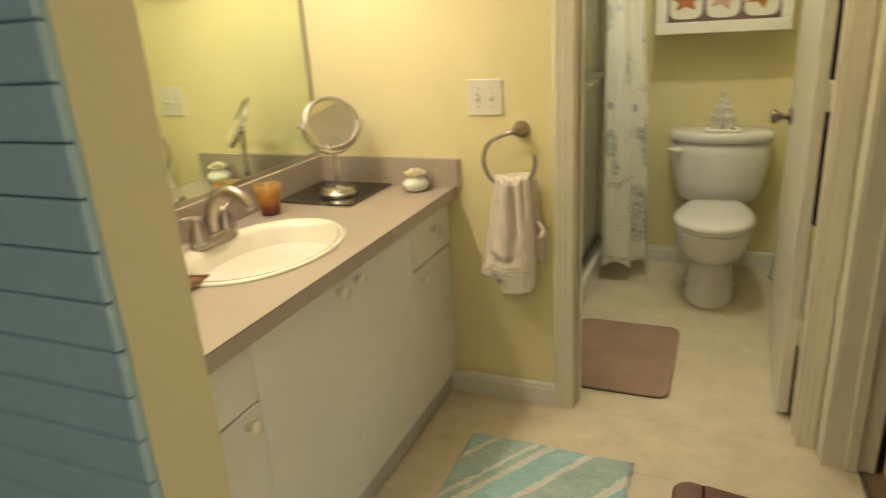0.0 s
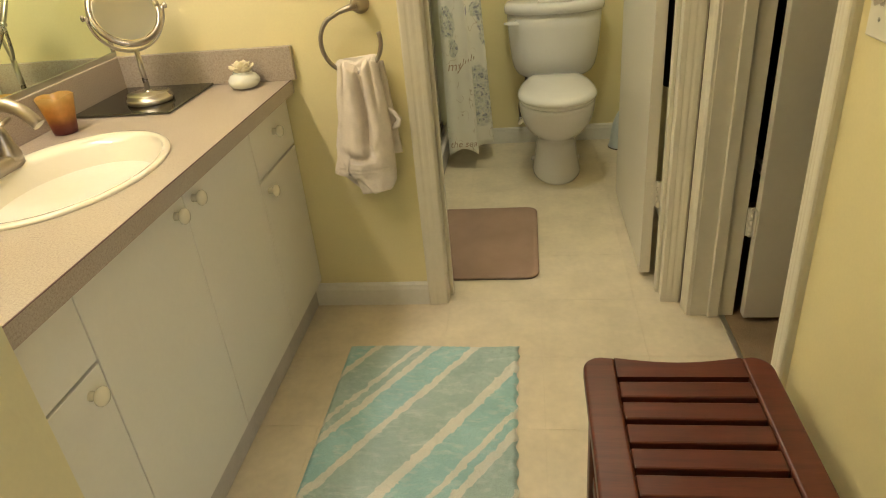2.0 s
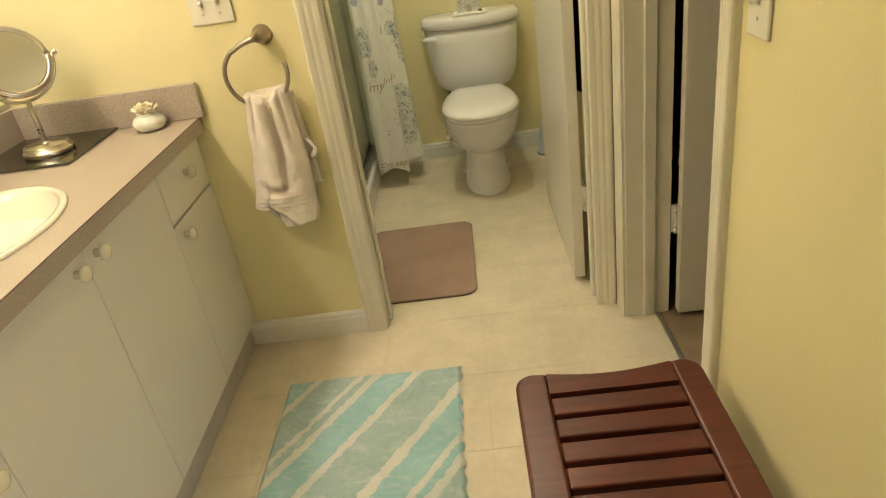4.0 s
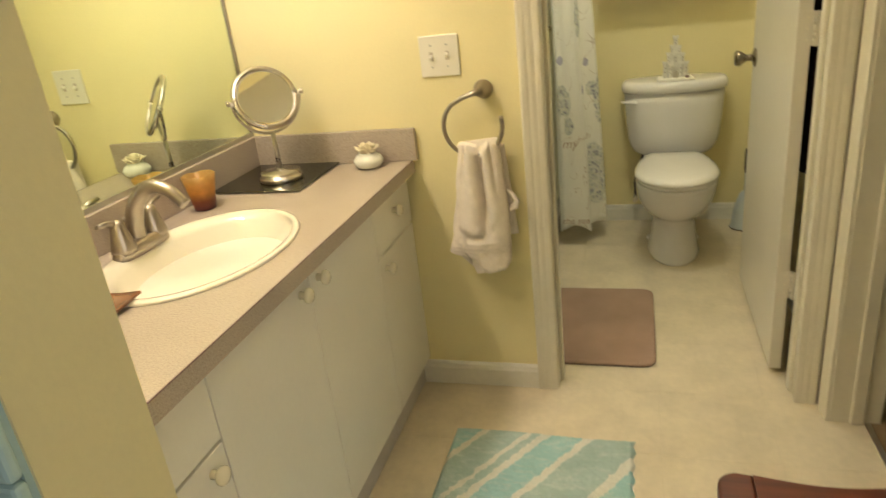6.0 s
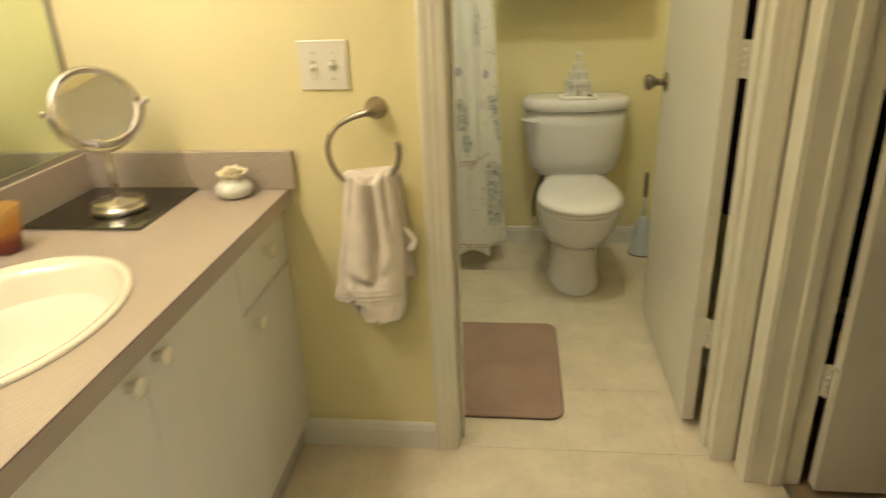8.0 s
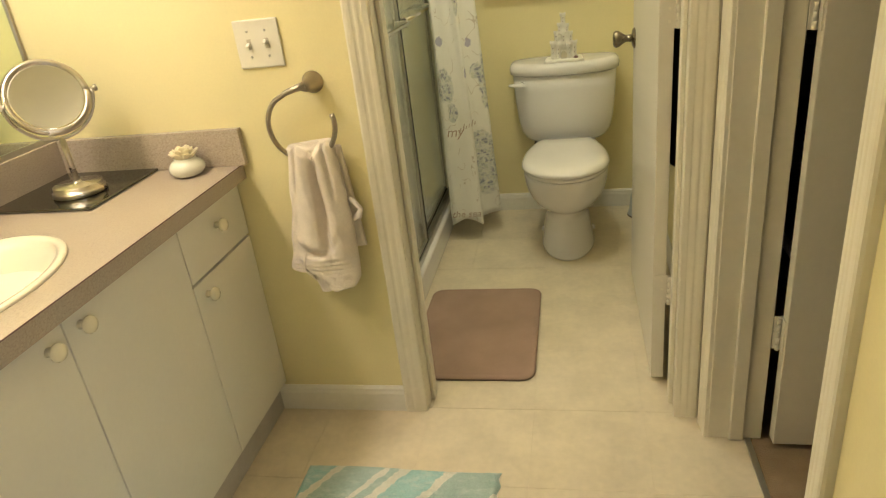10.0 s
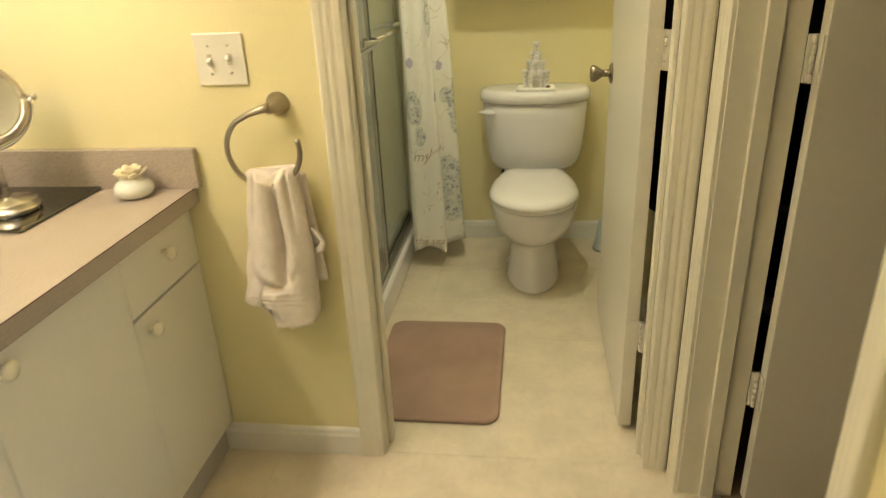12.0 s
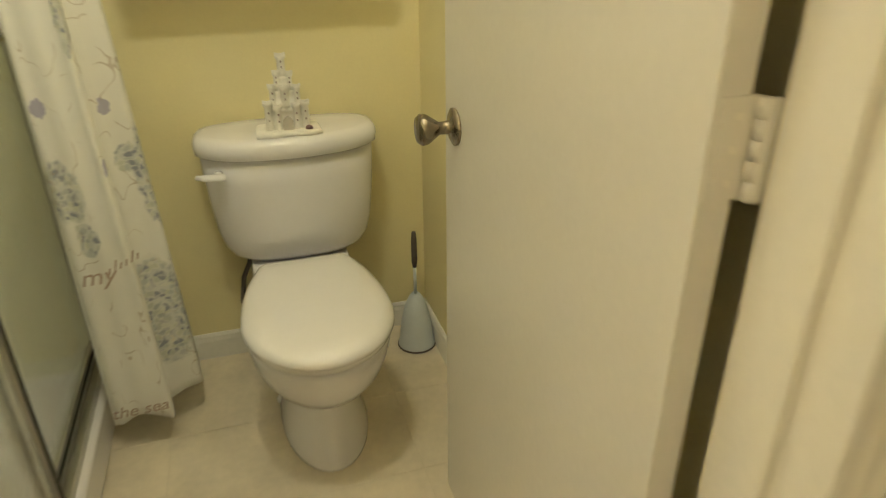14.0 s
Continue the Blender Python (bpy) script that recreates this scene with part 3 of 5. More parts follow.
part("top_track", box(CURB - 0.078, PART_BACK + 0.014, 1.86, CURB - 0.016, BACK - 0.014, 1.91, 0.004), M_ALU, sd)
for nm, x, y0, y1 in (("near_panel", CURB - 0.033, PART_BACK + 0.02, 3.300), ("far_panel", CURB - 0.060, 3.26, BACK - 0.02)):
    pn = part("glass_panel", box(x - 0.0025, y0 + 0.018, 0.150, x + 0.0025, y1 - 0.018, 1.85), M_SHOWERGLASS, sd, "obscure pale green glass panel")
    pn.visible_shadow = False
    for a, b in ((y0, y0 + 0.022), (y1 - 0.022, y1)):
        part("stile", box(x - 0.008, a, 0.128, x + 0.008, b, 1.86, 0.002, 1), M_ALU, pn, "aluminium stile")
    part("rail", box(x - 0.008, y0 + 0.022, 0.128, x + 0.008, y1 - 0.022, 0.156, 0.002, 1), M_ALU, pn, "aluminium bottom rail")
    part("seal", box(x + 0.0082, y0 + (0.002 if nm == "far_panel" else y1 - y0 - 0.018), 0.130, x + 0.0095, y0 + (0.014 if nm == "far_panel" else y1 - y0 - 0.002), 1.858), M_DARKALU, pn, "dark rubber seal")
    part("rail_seal", box(x + 0.0082, y0 + 0.022, 0.130, x + 0.0095, y1 - 0.022, 0.145), M_DARKALU, pn, "dark rubber seal")
    bz, bx = 1.02, x + 0.05
    bar = part("towel_bar", tube([(bx, y0 + 0.06, bz), (bx, y1 - 0.06, bz)], 0.008, 12), M_CHROME, pn, "chrome towel bar")
    for yy in (y0 + 0.07, y1 - 0.07):
        part("bracket", box(x + 0.004, yy - 0.010, bz - 0.012, bx + 0.004, yy + 0.010, bz + 0.012, 0.003, 1), M_CHROME, bar)


def curtain():
    rod_z = 2.02
    cur = thing("shower_curtain", (-0.36, 3.62, 0.10), "white shower curtain with sea prints, drawn to one side", "curtain")
    n, rows = 160, 70
    bm = bmesh.new()
    uv = bm.loops.layers.uv.new("uv")
    # the gathered cloth in plan, from its free edge to the back wall
    plan = [Vector(p) for p in ((-0.440, 3.618), (-0.424, 3.598), (-0.388, 3.582), (-0.346, 3.588), (-0.306, 3.574), (-0.290, 3.606), (-0.322, 3.650), (-0.280, 3.664), (-0.222, 3.690), (-0.226, 3.750), (-0.240, 3.840), (-0.290, 3.890))]

    def along(u):
        q = u * (len(plan) - 1)
        k = min(int(q), len(plan) - 2)
        t = q - k
        a, b, c, d = (plan[min(max(k + o, 0), len(plan) - 1)] for o in (-1, 0, 1, 2))
        return 0.5 * (2 * b + (c - a) * t + (2 * a - 5 * b + 4 * c - d) * t * t + (3 * b - a - 3 * c + d) * t ** 3)
    grid = []
    for j in range(rows + 1):
        v = j / rows
        zz = 0.095 + (rod_z - 0.095) * v
        row = []
        for i in range(n + 1):
            u = i / n
            p = along(u)
            k = 1.0 - 0.30 * v ** 2
            x = -0.385 + (p.x + 0.385) * k - 0.012 * v - 0.075 * v * u + 0.010 * math.sin(7 * v + 5 * u) * v * (1 - v)
            y = 3.66 + (p.y - 3.66) * k + 0.03 * v + 0.006 * math.sin(2 * math.pi * 6.3 * u + 2 * v)
            lift = (0.016 * math.sin(15 * u + 4.2) * (u < 0.42) + 0.010 * math.sin(9 * u + 1) * (u >= 0.42) - 0.012 * (u < 0.05)) * (1 - min(1, v * 10))
            row.append(bm.verts.new((x, y, zz + lift)))
        grid.append(row)
    for j in range(rows):
        for i in range(n):
            f = bm.faces.new((grid[j][i], grid[j][i + 1], grid[j + 1][i + 1], grid[j + 1][i]))
            f.smooth = True
            for lp, (a, b) in zip(f.loops, ((i, j), (i + 1, j), (i + 1, j + 1), (i, j + 1))):
                lp[uv].uv = (a / n * 0.62, b / rows * 1.92)
    cloth = part("cloth", bm, M_CURTAIN, cur)
    sol = cloth.modifiers.new("thickness", "SOLIDIFY")
    sol.thickness = 0.0015
    rod = tagged(part("curtain_rod", tube([(-0.405, PART_BACK, rod_z + 0.03), (-0.405, BACK, rod_z + 0.03)], 0.0125, 14), M_CHROME), "chrome shower curtain rod between the walls", "curtain rod")
    for k in range(7):
        yy = 3.49 + k * 0.04
        part("ring", tube([(-0.405 + 0.022 * math.cos(a), yy, rod_z + 0.018 + 0.024 * math.sin(a)) for a in arc(17, 0, 360)], 0.002, 6), M_CHROME, cur)
    for word, u0, zz, size in (("the sea", 0.0, 0.128, 0.046), ("my", 0.05, 0.505, 0.060)):
        c = bpy.data.curves.new("print", "FONT")
        c.body, c.size, c.extrude, c.shear = word, size, 0.0006, 0.25
        ob = new("print", c)
        dg = bpy.context.evaluated_depsgraph_get()
        me = bpy.data.meshes.new_from_object(ob.evaluated_get(dg))
        bpy.data.objects.remove(ob)
        me.materials.append(M_SEPIA)
        p = new("print", me)
        p.parent = cur
        p.matrix_basis = world_of(cur).inverted() @ pose(-0.428 + u0 * 0.3, 3.563, zz, 90, 0, 2)
        tagged(p, "brown printed words")
    for k in range(6):
        u, up = -0.352 + 0.0125 * k, 0.030 if k % 3 == 1 else 0.016
        part("print_bar", moved(box(-0.0018, 0, 0, 0.0018, 0.0012, up), pose(u, 3.570 + 0.002 * k, 0.522 + 0.005 * k, 0, 14, 0)), M_SEPIA, cur, "brown printed bar")
    return cur


curtain()


# ---------- toilet ----------
def egg(cx, front, back, hw, z, square=2.6, n=40):
    cy, pts = front + (back - front) * 0.52, []
    for i in range(n):
        a = 2 * math.pi * i / n
        c, s = math.cos(a), math.sin(a)
        p = 2.0 if s < 0 else square
        px = hw * math.copysign(abs(c) ** (2 / p), c)
        ry = (cy - front) if s < 0 else (back - cy)
        pts.append((cx + px, cy + ry * math.copysign(abs(s) ** (2 / p), s), z))
    return pts


def tank_ring(cx, hw, front, back, z, bulge=0.03, n=44, e=0.42):
    """A D-shaped section: flat back, rounded corners, a bowed front."""
    pts = []
    for i in range(n):
        a = 2 * math.pi * i / n
        c, s = math.cos(a), math.sin(a)
        px = math.copysign(abs(c) ** e, c)
        py = math.copysign(abs(s) ** e, s)
        mid, half = (front + bulge + back) / 2, (back - front - bulge) / 2
        y = mid + half * py
        if s < 0:
            y -= bulge * (1 - px * px)
        pts.append((cx + hw * px, y, z))
    return pts


TX = 0.088
toilet = thing("toilet", (TX, 3.6, 0), "white two-piece toilet with closed lid", "toilet")
part("bowl", loft([egg(TX, 3.352, 3.80, 0.116, 0.0, 3.0), egg(TX, 3.352, 3.80, 0.116, 0.008, 3.0), egg(TX, 3.364, 3.79, 0.109, 0.030, 3.0), egg(TX, 3.384, 3.78, 0.100, 0.09, 3), egg(TX, 3.398, 3.77, 0.093, 0.15, 2.9), egg(TX, 3.396, 3.76, 0.093, 0.180, 2.8),
                   egg(TX, 3.355, 3.75, 0.116, 0.212), egg(TX, 3.296, 3.735, 0.143, 0.245), egg(TX, 3.258, 3.715, 0.160, 0.290), egg(TX, 3.242, 3.68, 0.168, 0.335), egg(TX, 3.236, 3.665, 0.170, 0.365), egg(TX, 3.234, 3.66, 0.170, 0.378), egg(TX, 3.240, 3.655, 0.165, 0.385)]), M_PORC, toilet)
part("bowl_deck", loft([tank_ring(TX, 0.10, 3.62, 3.92, 0.20, 0), tank_ring(TX, 0.125, 3.62, 3.93, 0.30, 0), tank_ring(TX, 0.135, 3.62, 3.93, 0.375, 0), tank_ring(TX, 0.130, 3.625, 3.925, 0.383, 0)]), M_PORC, toilet)


def lid_ring(k, z):
    pts = []
    for i in range(96):
        a = 2 * math.pi * i / 96
        c, s = math.cos(a), math.sin(a)
        if s < 0:
            x, y = 0.174 * c, 3.43 + 0.207 * s
        else:
            # the sides draw in towards a straight back edge
            b = math.pi / 2 - math.atan2(s, abs(c))
            far = min(1.0, math.cos(b) * 1.9) if b > 1e-6 else 1.0
            w = 0.112 + 0.062 * (1 - far ** 2.1)
            x, y = math.copysign(w if far < 1 else w * min(1.0, math.tan(b) / 1.613), c), 3.43 + 0.284 * far
        pts.append((TX + x * k, 3.44 + (y - 3.44) * k, z))
    return pts


part("seat", loft([lid_ring(0.94, 0.386), lid_ring(0.962, 0.389), lid_ring(0.966, 0.398), lid_ring(0.95, 0.4035)]), M_SEAT, toilet)
part("lid", loft([lid_ring(0.99, 0.4045), lid_ring(1.005, 0.408), lid_ring(1.005, 0.415), lid_ring(0.992, 0.4205), lid_ring(0.965, 0.4270), lid_ring(0.925, 0.4322), lid_ring(0.86, 0.4368), lid_ring(0.75, 0.4405), lid_ring(0.5, 0.444), lid_ring(0.02, 0.445)]), M_SEAT, toilet)
for s in (-1, 1):
    part("hinge_cap", box(TX + s * 0.075 - 0.02, 3.675, 0.386, TX + s * 0.075 + 0.02, 3.70, 0.418, 0.006), M_SEAT, toilet)
TC = TX + 0.002
tank = part("tank", loft([tank_ring(TC, w, f, b, z, bu, 56, 0.58) for w, f, b, z, bu in ((0.130, 3.800, 3.915, 0.386, 0.010), (0.158, 3.782, 3.925, 0.393, 0.014), (0.182, 3.766, 3.935, 0.410, 0.018), (0.199, 3.752, 3.94, 0.440, 0.024), (0.210, 3.742, 3.945, 0.485, 0.030), (0.218, 3.734, 3.945, 0.560, 0.034), (0.223, 3.730, 3.945, 0.630, 0.036), (0.225, 3.730, 3.945, 0.697, 0.036))]), M_PORC, toilet)
part("tank_lid", loft([tank_ring(TC, w, f, b, z, 0.036, 64, 0.66) for w, f, b, z in ((0.229, 3.722, 3.948, 0.6975), (0.236, 3.715, 3.951, 0.703), (0.238, 3.713, 3.952, 0.722), (0.236, 3.715, 3.951, 0.734), (0.231, 3.720, 3.949, 0.7425), (0.223, 3.728, 3.945, 0.7480), (0.208, 3.742, 3.935, 0.7505), (0.14, 3.79, 3.90, 0.7515))]), M_PORC, toilet)
part("flush_lever", join(tube([(-0.092, 3.760, 0.666), (-0.092, 3.735, 0.666)], 0.011), tube([(-0.076, 3.733, 0.666), (-0.098, 3.731, 0.666), (-0.125, 3.735, 0.667), (-0.146, 3.744, 0.668)], [(0.010, 0.006), (0.011, 0.007), (0.009, 0.006), (0.006, 0.004)])), M_PORC, tank, "white flush lever")
for s in (-1, 1):
    part("bolt_cap", lathe([(0.016, 0), (0.016, 0.008), (0.010, 0.018), (0.001, 0.021)], TX + s * 0.105, 3.66, 0.012, 16), M_PORC, toilet)
sv = thing("water_valve", (-0.085, 3.93, 0.15), "chrome water valve and supply hose beside the toilet", "valve")
part("valve_body", join(tube([(-0.085, 3.955, 0.14), (-0.085, 3.90, 0.14)], 0.009), lathe([(0.012, 0), (0.012, 0.03)], -0.085, 3.905, 0.13, 14)), M_CHROME, sv)
part("valve_handle", tube([(-0.085, 3.90, 0.14), (-0.085, 3.875, 0.14)], [(0.02, 0.012), (0.018, 0.011)], 14), M_CHROME, sv)
part("supply_hose", tube([(-0.085, 3.905, 0.16), (-0.088, 3.90, 0.22), (-0.075, 3.89, 0.30), (-0.052, 3.86, 0.36), (-0.045, 3.85, 0.400)], 0.007), M_GREY, sv)


def castle():
    c = thing("sand_castle", (0.093, 3.79, 0.750), "pale sand castle ornament on the toilet tank lid", "ornament")
    cx, cy, z = 0.093, 3.80, 0.750
    part("base", loft([[(cx + dx * k, cy - 0.005 + dy * k, z + h) for dx, dy in ((-0.082, -0.052), (-0.04, -0.058), (0.01, -0.054), (0.05, -0.060), (0.082, -0.05), (0.078, 0.04), (0.0, 0.05), (-0.078, 0.042))] for k, h in ((1.0, 0), (1.0, 0.006), (0.92, 0.012))]), M_SAND, c)
    part("keep", loft([tank_ring(cx, w, cy - d, cy + 0.032, z + h, 0.004) for w, d, h in ((0.052, 0.034, 0.010), (0.047, 0.030, 0.03), (0.044, 0.027, 0.052), (0.047, 0.030, 0.055), (0.047, 0.030, 0.064), (0.036, 0.022, 0.065), (0.031, 0.016, 0.095), (0.033, 0.018, 0.098), (0.033, 0.018, 0.105), (0.022, 0.010, 0.106), (0.018, 0.006, 0.128), (0.020, 0.008, 0.131), (0.020, 0.008, 0.138), (0.010, 0.0, 0.139))]), M_SAND, c)
    for dx, dy, r, z0, h in ((-0.045, -0.026, 0.010, 0, 0.080), (0.045, -0.026, 0.010, 0, 0.076), (-0.022, -0.030, 0.009, 0, 0.070), (0.023, -0.030, 0.009, 0, 0.072), (-0.030, -0.014, 0.008, 0.055, 0.062), (0.030, -0.014, 0.008, 0.055, 0.058), (0.0, -0.018, 0.011, 0.055, 0.060), (-0.016, -0.004, 0.007, 0.098, 0.050), (0.016, -0.004, 0.007, 0.098, 0.046), (0.0, 0.006, 0.0105, 0.13, 0.057)):
        t = part("tower", lathe([(r * 1.15, z0), (r, z0 + 0.012), (r * 0.9, z0 + h - 0.016), (r * 1.25, z0 + h - 0.011), (r * 1.25, z0 + h - 0.003), (r * 0.9, z0 + h - 0.0025), (r * 0.85, z0 + h - 0.006)], cx + dx, cy + dy, z + 0.006, 14), M_SAND, c)
        for k in range(5):
            a = math.pi * (1.1 + 0.2 * k)
            mx, my = cx + dx + r * 1.08 * math.cos(a), cy + dy + r * 1.08 * math.sin(a)
            part("merlon", box(mx - 0.0022, my - 0.0022, z + z0 + h + 0.002, mx + 0.0022, my + 0.0022, z + z0 + h + 0.008), M_SAND, t)
        for k in range(2):
            hz = z + 0.008 + z0 + h * (0.35 + 0.24 * k)
            part("window_hole", box(cx + dx - 0.0016, cy + dy - r * 1.06, hz, cx + dx + 0.0016, cy + dy - r * 0.7, hz + 0.0045), M_PURPLE, t, "dark window hole")
    part("gate", prism([(cx - 0.012, z + 0.012), (cx + 0.012, z + 0.012), (cx + 0.012, z + 0.034), (cx + 0.007, z + 0.042), (cx, z + 0.045), (cx - 0.007, z + 0.042), (cx - 0.012, z + 0.034)], "y", cy - 0.040, cy - 0.020), M_SHELF, c, "arched gate")
    part("shell", lathe([(0.002, 0), (0.010, 0.003), (0.008, 0.009), (0.002, 0.012)], cx + 0.050, cy - 0.044, z + 0.010, 12), M_PURPLE, c, "small brown shell")


castle()


def toilet_brush():
    b = thing("toilet_brush", (0.425, 3.83, 0), "pale plastic toilet brush in its tapered holder", "toilet brush")
    x, y = 0.425, 3.83
    part("holder", lathe([(0.058, 0), (0.059, 0.006), (0.054, 0.03), (0.047, 0.09), (0.036, 0.14), (0.022, 0.175), (0.012, 0.188)], x, y, 0, 28), M_BRUSHPL, b)
    part("rim", lathe([(0.0605, 0.0), (0.0615, 0.003), (0.0600, 0.006)], x, y, 0, 28), M_GREY, b, "grey rim")
    part("stem", tube([(x, y, 0.18), (x, y, 0.29)], 0.005), M_BRUSHPL, b)
    part("grip", tube([(x, y, 0.28), (x, y, 0.30), (x, y, 0.37), (x, y, 0.398)], [0.006, 0.009, 0.0085, 0.006]), M_GREY, b, "brown grip")


toilet_brush()


def wall_cabinet():
    c = thing("wall_cabinet", (0.06, 3.90, 1.20), "white wall cabinet with a picture door of three shell jars", "cabinet")
    x0, x1, y0, z0, z1 = -0.232, 0.347, 3.762, 1.205, 1.72
    part("body", box(x0 + 0.006, y0 + 0.018, z0 + 0.004, x1 - 0.006, BACK, z1 - 0.004, 0.002, 1), M_WHITEBOX, c)
    d = part("picture_door", box(x0 + 0.046, y0 + 0.010, z0 + 0.05, x1 - 0.046, y0 + 0.0175, z1 - 0.05), M_PURPLE, c, "dark picture ground")
    for n, (a, b_, c_, d_) in enumerate(((x0, z0, x1, z0 + 0.052), (x0, z1 - 0.052, x1, z1), (x0, z0 + 0.052, x0 + 0.048, z1 - 0.052), (x1 - 0.048, z0 + 0.052, x1, z1 - 0.052))):
        part("frame_rail", box(a, y0, b_, c_, y0 + 0.0175, d_, 0.003), M_WHITEBOX, d, "white frame")
    tones = ((0.45, 0.16, 0.05), (0.62, 0.42, 0.34), (0.55, 0.26, 0.05))
    w = (x1 - x0 - 0.10) / 3
    for k in range(3):
        for r in range(2):
            cx, zz = x0 + 0.05 + w * (k + 0.5), z0 + 0.06 + r * 0.20
            jar = part("jar_picture", loft([[(cx + w * 0.45 * q * math.copysign(abs(math.cos(a)) ** 0.5, math.cos(a)), y0 + 0.0065 + 0.0035 * (1 - q), zz + 0.07 + 0.065 * q * math.copysign(abs(math.sin(a)) ** 0.6, math.sin(a))) for a in arc(25, 0, 360)[:-1]] for q in (1.0, 0.92)]), M_CERAMIC, d, "pale jar in the picture")
            star = []
            for i in range(10):
                a, rr = math.pi * (0.5 + i / 5) + k, (0.075 if i % 2 == 0 else 0.034)
                star.append((cx + rr * math.cos(a), zz + 0.085 + rr * 0.7 * math.sin(a)))
            part("shell_picture", prism(star, "y", y0 + 0.0045, y0 + 0.0062), surface("picture_shell", tones[k], 0.6, vary=0.25, broad=40), jar)


wall_cabinet()


def bath_mat():
    x0, x1, y0, y1, r = -0.440, -0.013, 2.510, 3.100, 0.045
    out = []
    for cx, cy, a0 in ((x1 - r, y1 - r, 0), (x0 + r, y1 - r, 90), (x0 + r, y0 + r, 180), (x1 - r, y0 + r, 270)):
        out += [(cx + r * math.cos(a), cy + r * math.sin(a)) for a in arc(9, a0, a0 + 90)]
    mx, my = (x0 + x1) / 2, (y0 + y1) / 2

    def ring(inset, z):
        return [(px - math.copysign(inset, px - mx), py - math.copysign(inset, py - my), z) for px, py in out]
    t = thing("bath_mat", (mx, my, 0), "mauve brown plush bath mat with stitched edge", "bath mat")
    part("plush_top", loft([ring(0.004, 0.002), ring(0, 0.006), ring(0.002, 0.011), ring(0.012, 0.013), ring(0.016, 0.0115), ring(0.022, 0.014), ring(0.10, 0.015)]), M_MAT, t)
    part("backing", loft([ring(0.002, 0.0005), ring(0.001, 0.003)]), M_GREY, t, "dark backing edge")


bath_mat()


def striped_rug():
    x0, x1, y0, y1 = -0.612, -0.081, 1.255, 2.113
    t = thing("striped_rug", (x0, y1, 0), "teal and cream diagonally striped cotton rug", "rug")
    nx, ny = 110, 170
    bm = bmesh.new()
    rows = []
    for j in range(ny + 1):
        row = []
        for i in range(nx + 1):
            u, v = i / nx, j / ny
            x = x0 + (x1 - x0) * u + 0.0035 * math.sin(v * 95) * max(0, u - 0.97) / 0.03 + 0.004 * math.sin(v * 5 + 1) * u
            y = y0 + (y1 - y0) * v + 0.004 * math.sin(u * 6) * v
            edge = min(u, 1 - u, v * 1.6, (1 - v) * 1.6)
            h = 0.010 * min(1, edge / 0.02 + 0.15) + 0.0035 * noise.noise(Vector((x * 90, y * 90, 0))) * min(1, edge / 0.02)
            row.append(bm.verts.new((x, y, 0.002 + h)))
        rows.append(row)
    for a, b in zip(rows, rows[1:]):
        for i in range(nx):
            bm.faces.new((a[i], a[i + 1], b[i + 1], b[i])).smooth = True
    part("weave", bm, M_RUG, t)
    part("hem", box(x0 + 0.004, y0 + 0.004, 0.0005, x1 - 0.003, y1 - 0.003, 0.0035), M_TOWEL, t)


striped_rug()


# ---------- slatted bench ----------
def bench():
    x0, x1, y0, y1, top = 0.058, 0.402, 0.930, 1.502, 0.44
    b = thing("slatted_bench", ((x0 + x1) / 2, (y0 + y1) / 2, 0), "reddish brown slatted wooden bench beside the wall", "bench")
    r = 0.035

    def rail(side):
        a, c = (x0, x0 + 0.060) if side < 0 else (x1 - 0.052, x1)
        out = x0 if side < 0 else x1
        inn = c if side < 0 else a
        pts = [(inn, y0), (inn, y1 - 0.004)]
        pts += [(out - side * (r - r * math.cos(q)), y1 - r + r * math.sin(q)) for q in arc(8, 90, 0)]
        pts += [(out - side * (r - r * math.cos(q)), y0 + r - r * math.sin(q)) for q in arc(8, 0, 90)]
        bm = prism(pts, "z", top - 0.030, top)
        bmesh.ops.bevel(bm, geom=[e for e in bm.edges if abs(e.verts[0].co.z - e.verts[1].co.z) < 1e-5], offset=0.006, segments=3, profile=0.5, affect="EDGES")
        part("side_rail", bm, M_TIMBER, b)
    rail(-1), rail(1)
    a, c = x0 + 0.0603, x1 - 0.0523
    for yy0, sgn in ((y1, 1), (y0, -1)):
        n = 14
        outer = [(a + (c - a) * i / n, yy0 - sgn * (0.004 + 0.014 * math.sin(math.pi * i / n))) for i in range(n + 1)]
        pts = outer + [(c, yy0 - sgn * 0.060), (a, yy0 - sgn * 0.060)]
        part("end_rail", prism(pts, "z", top - 0.028, top - 0.001), M_TIMBER, b)
    y = y1 - 0.072
    while y > y0 + 0.09:
        part("slat", box(a, y - 0.043, top - 0.022, c, y, top - 0.001, 0.0035, 2), M_TIMBER, b)
        y -= 0.055
    for xx in (x0 + 0.012, x1 - 0.050):
        for yy in (y0 + 0.03, y1 - 0.068):
            part("leg", box(xx, yy, 0.0, xx + 0.038, yy + 0.038, top - 0.029, 0.004), M_TIMBER, b)
        part("side_stretcher", box(xx + 0.008, y0 + 0.069, 0.15, xx + 0.030, y1 - 0.069, 0.19, 0.003), M_TIMBER, b)
    y = y1 - 0.08
    while y > y0 + 0.1:
        part("shelf_slat", box(x0 + 0.042, y - 0.046, 0.191, x1 - 0.042, y, 0.205, 0.002), M_TIMBER, b)
        y -= 0.052
    for yy in (y0 + 0.04, y1 - 0.062):
        part("apron", box(x0 + 0.051, yy, top - 0.09, x1 - 0.051, yy + 0.02, top - 0.030, 0.003), M_TIMBER, b)


bench()

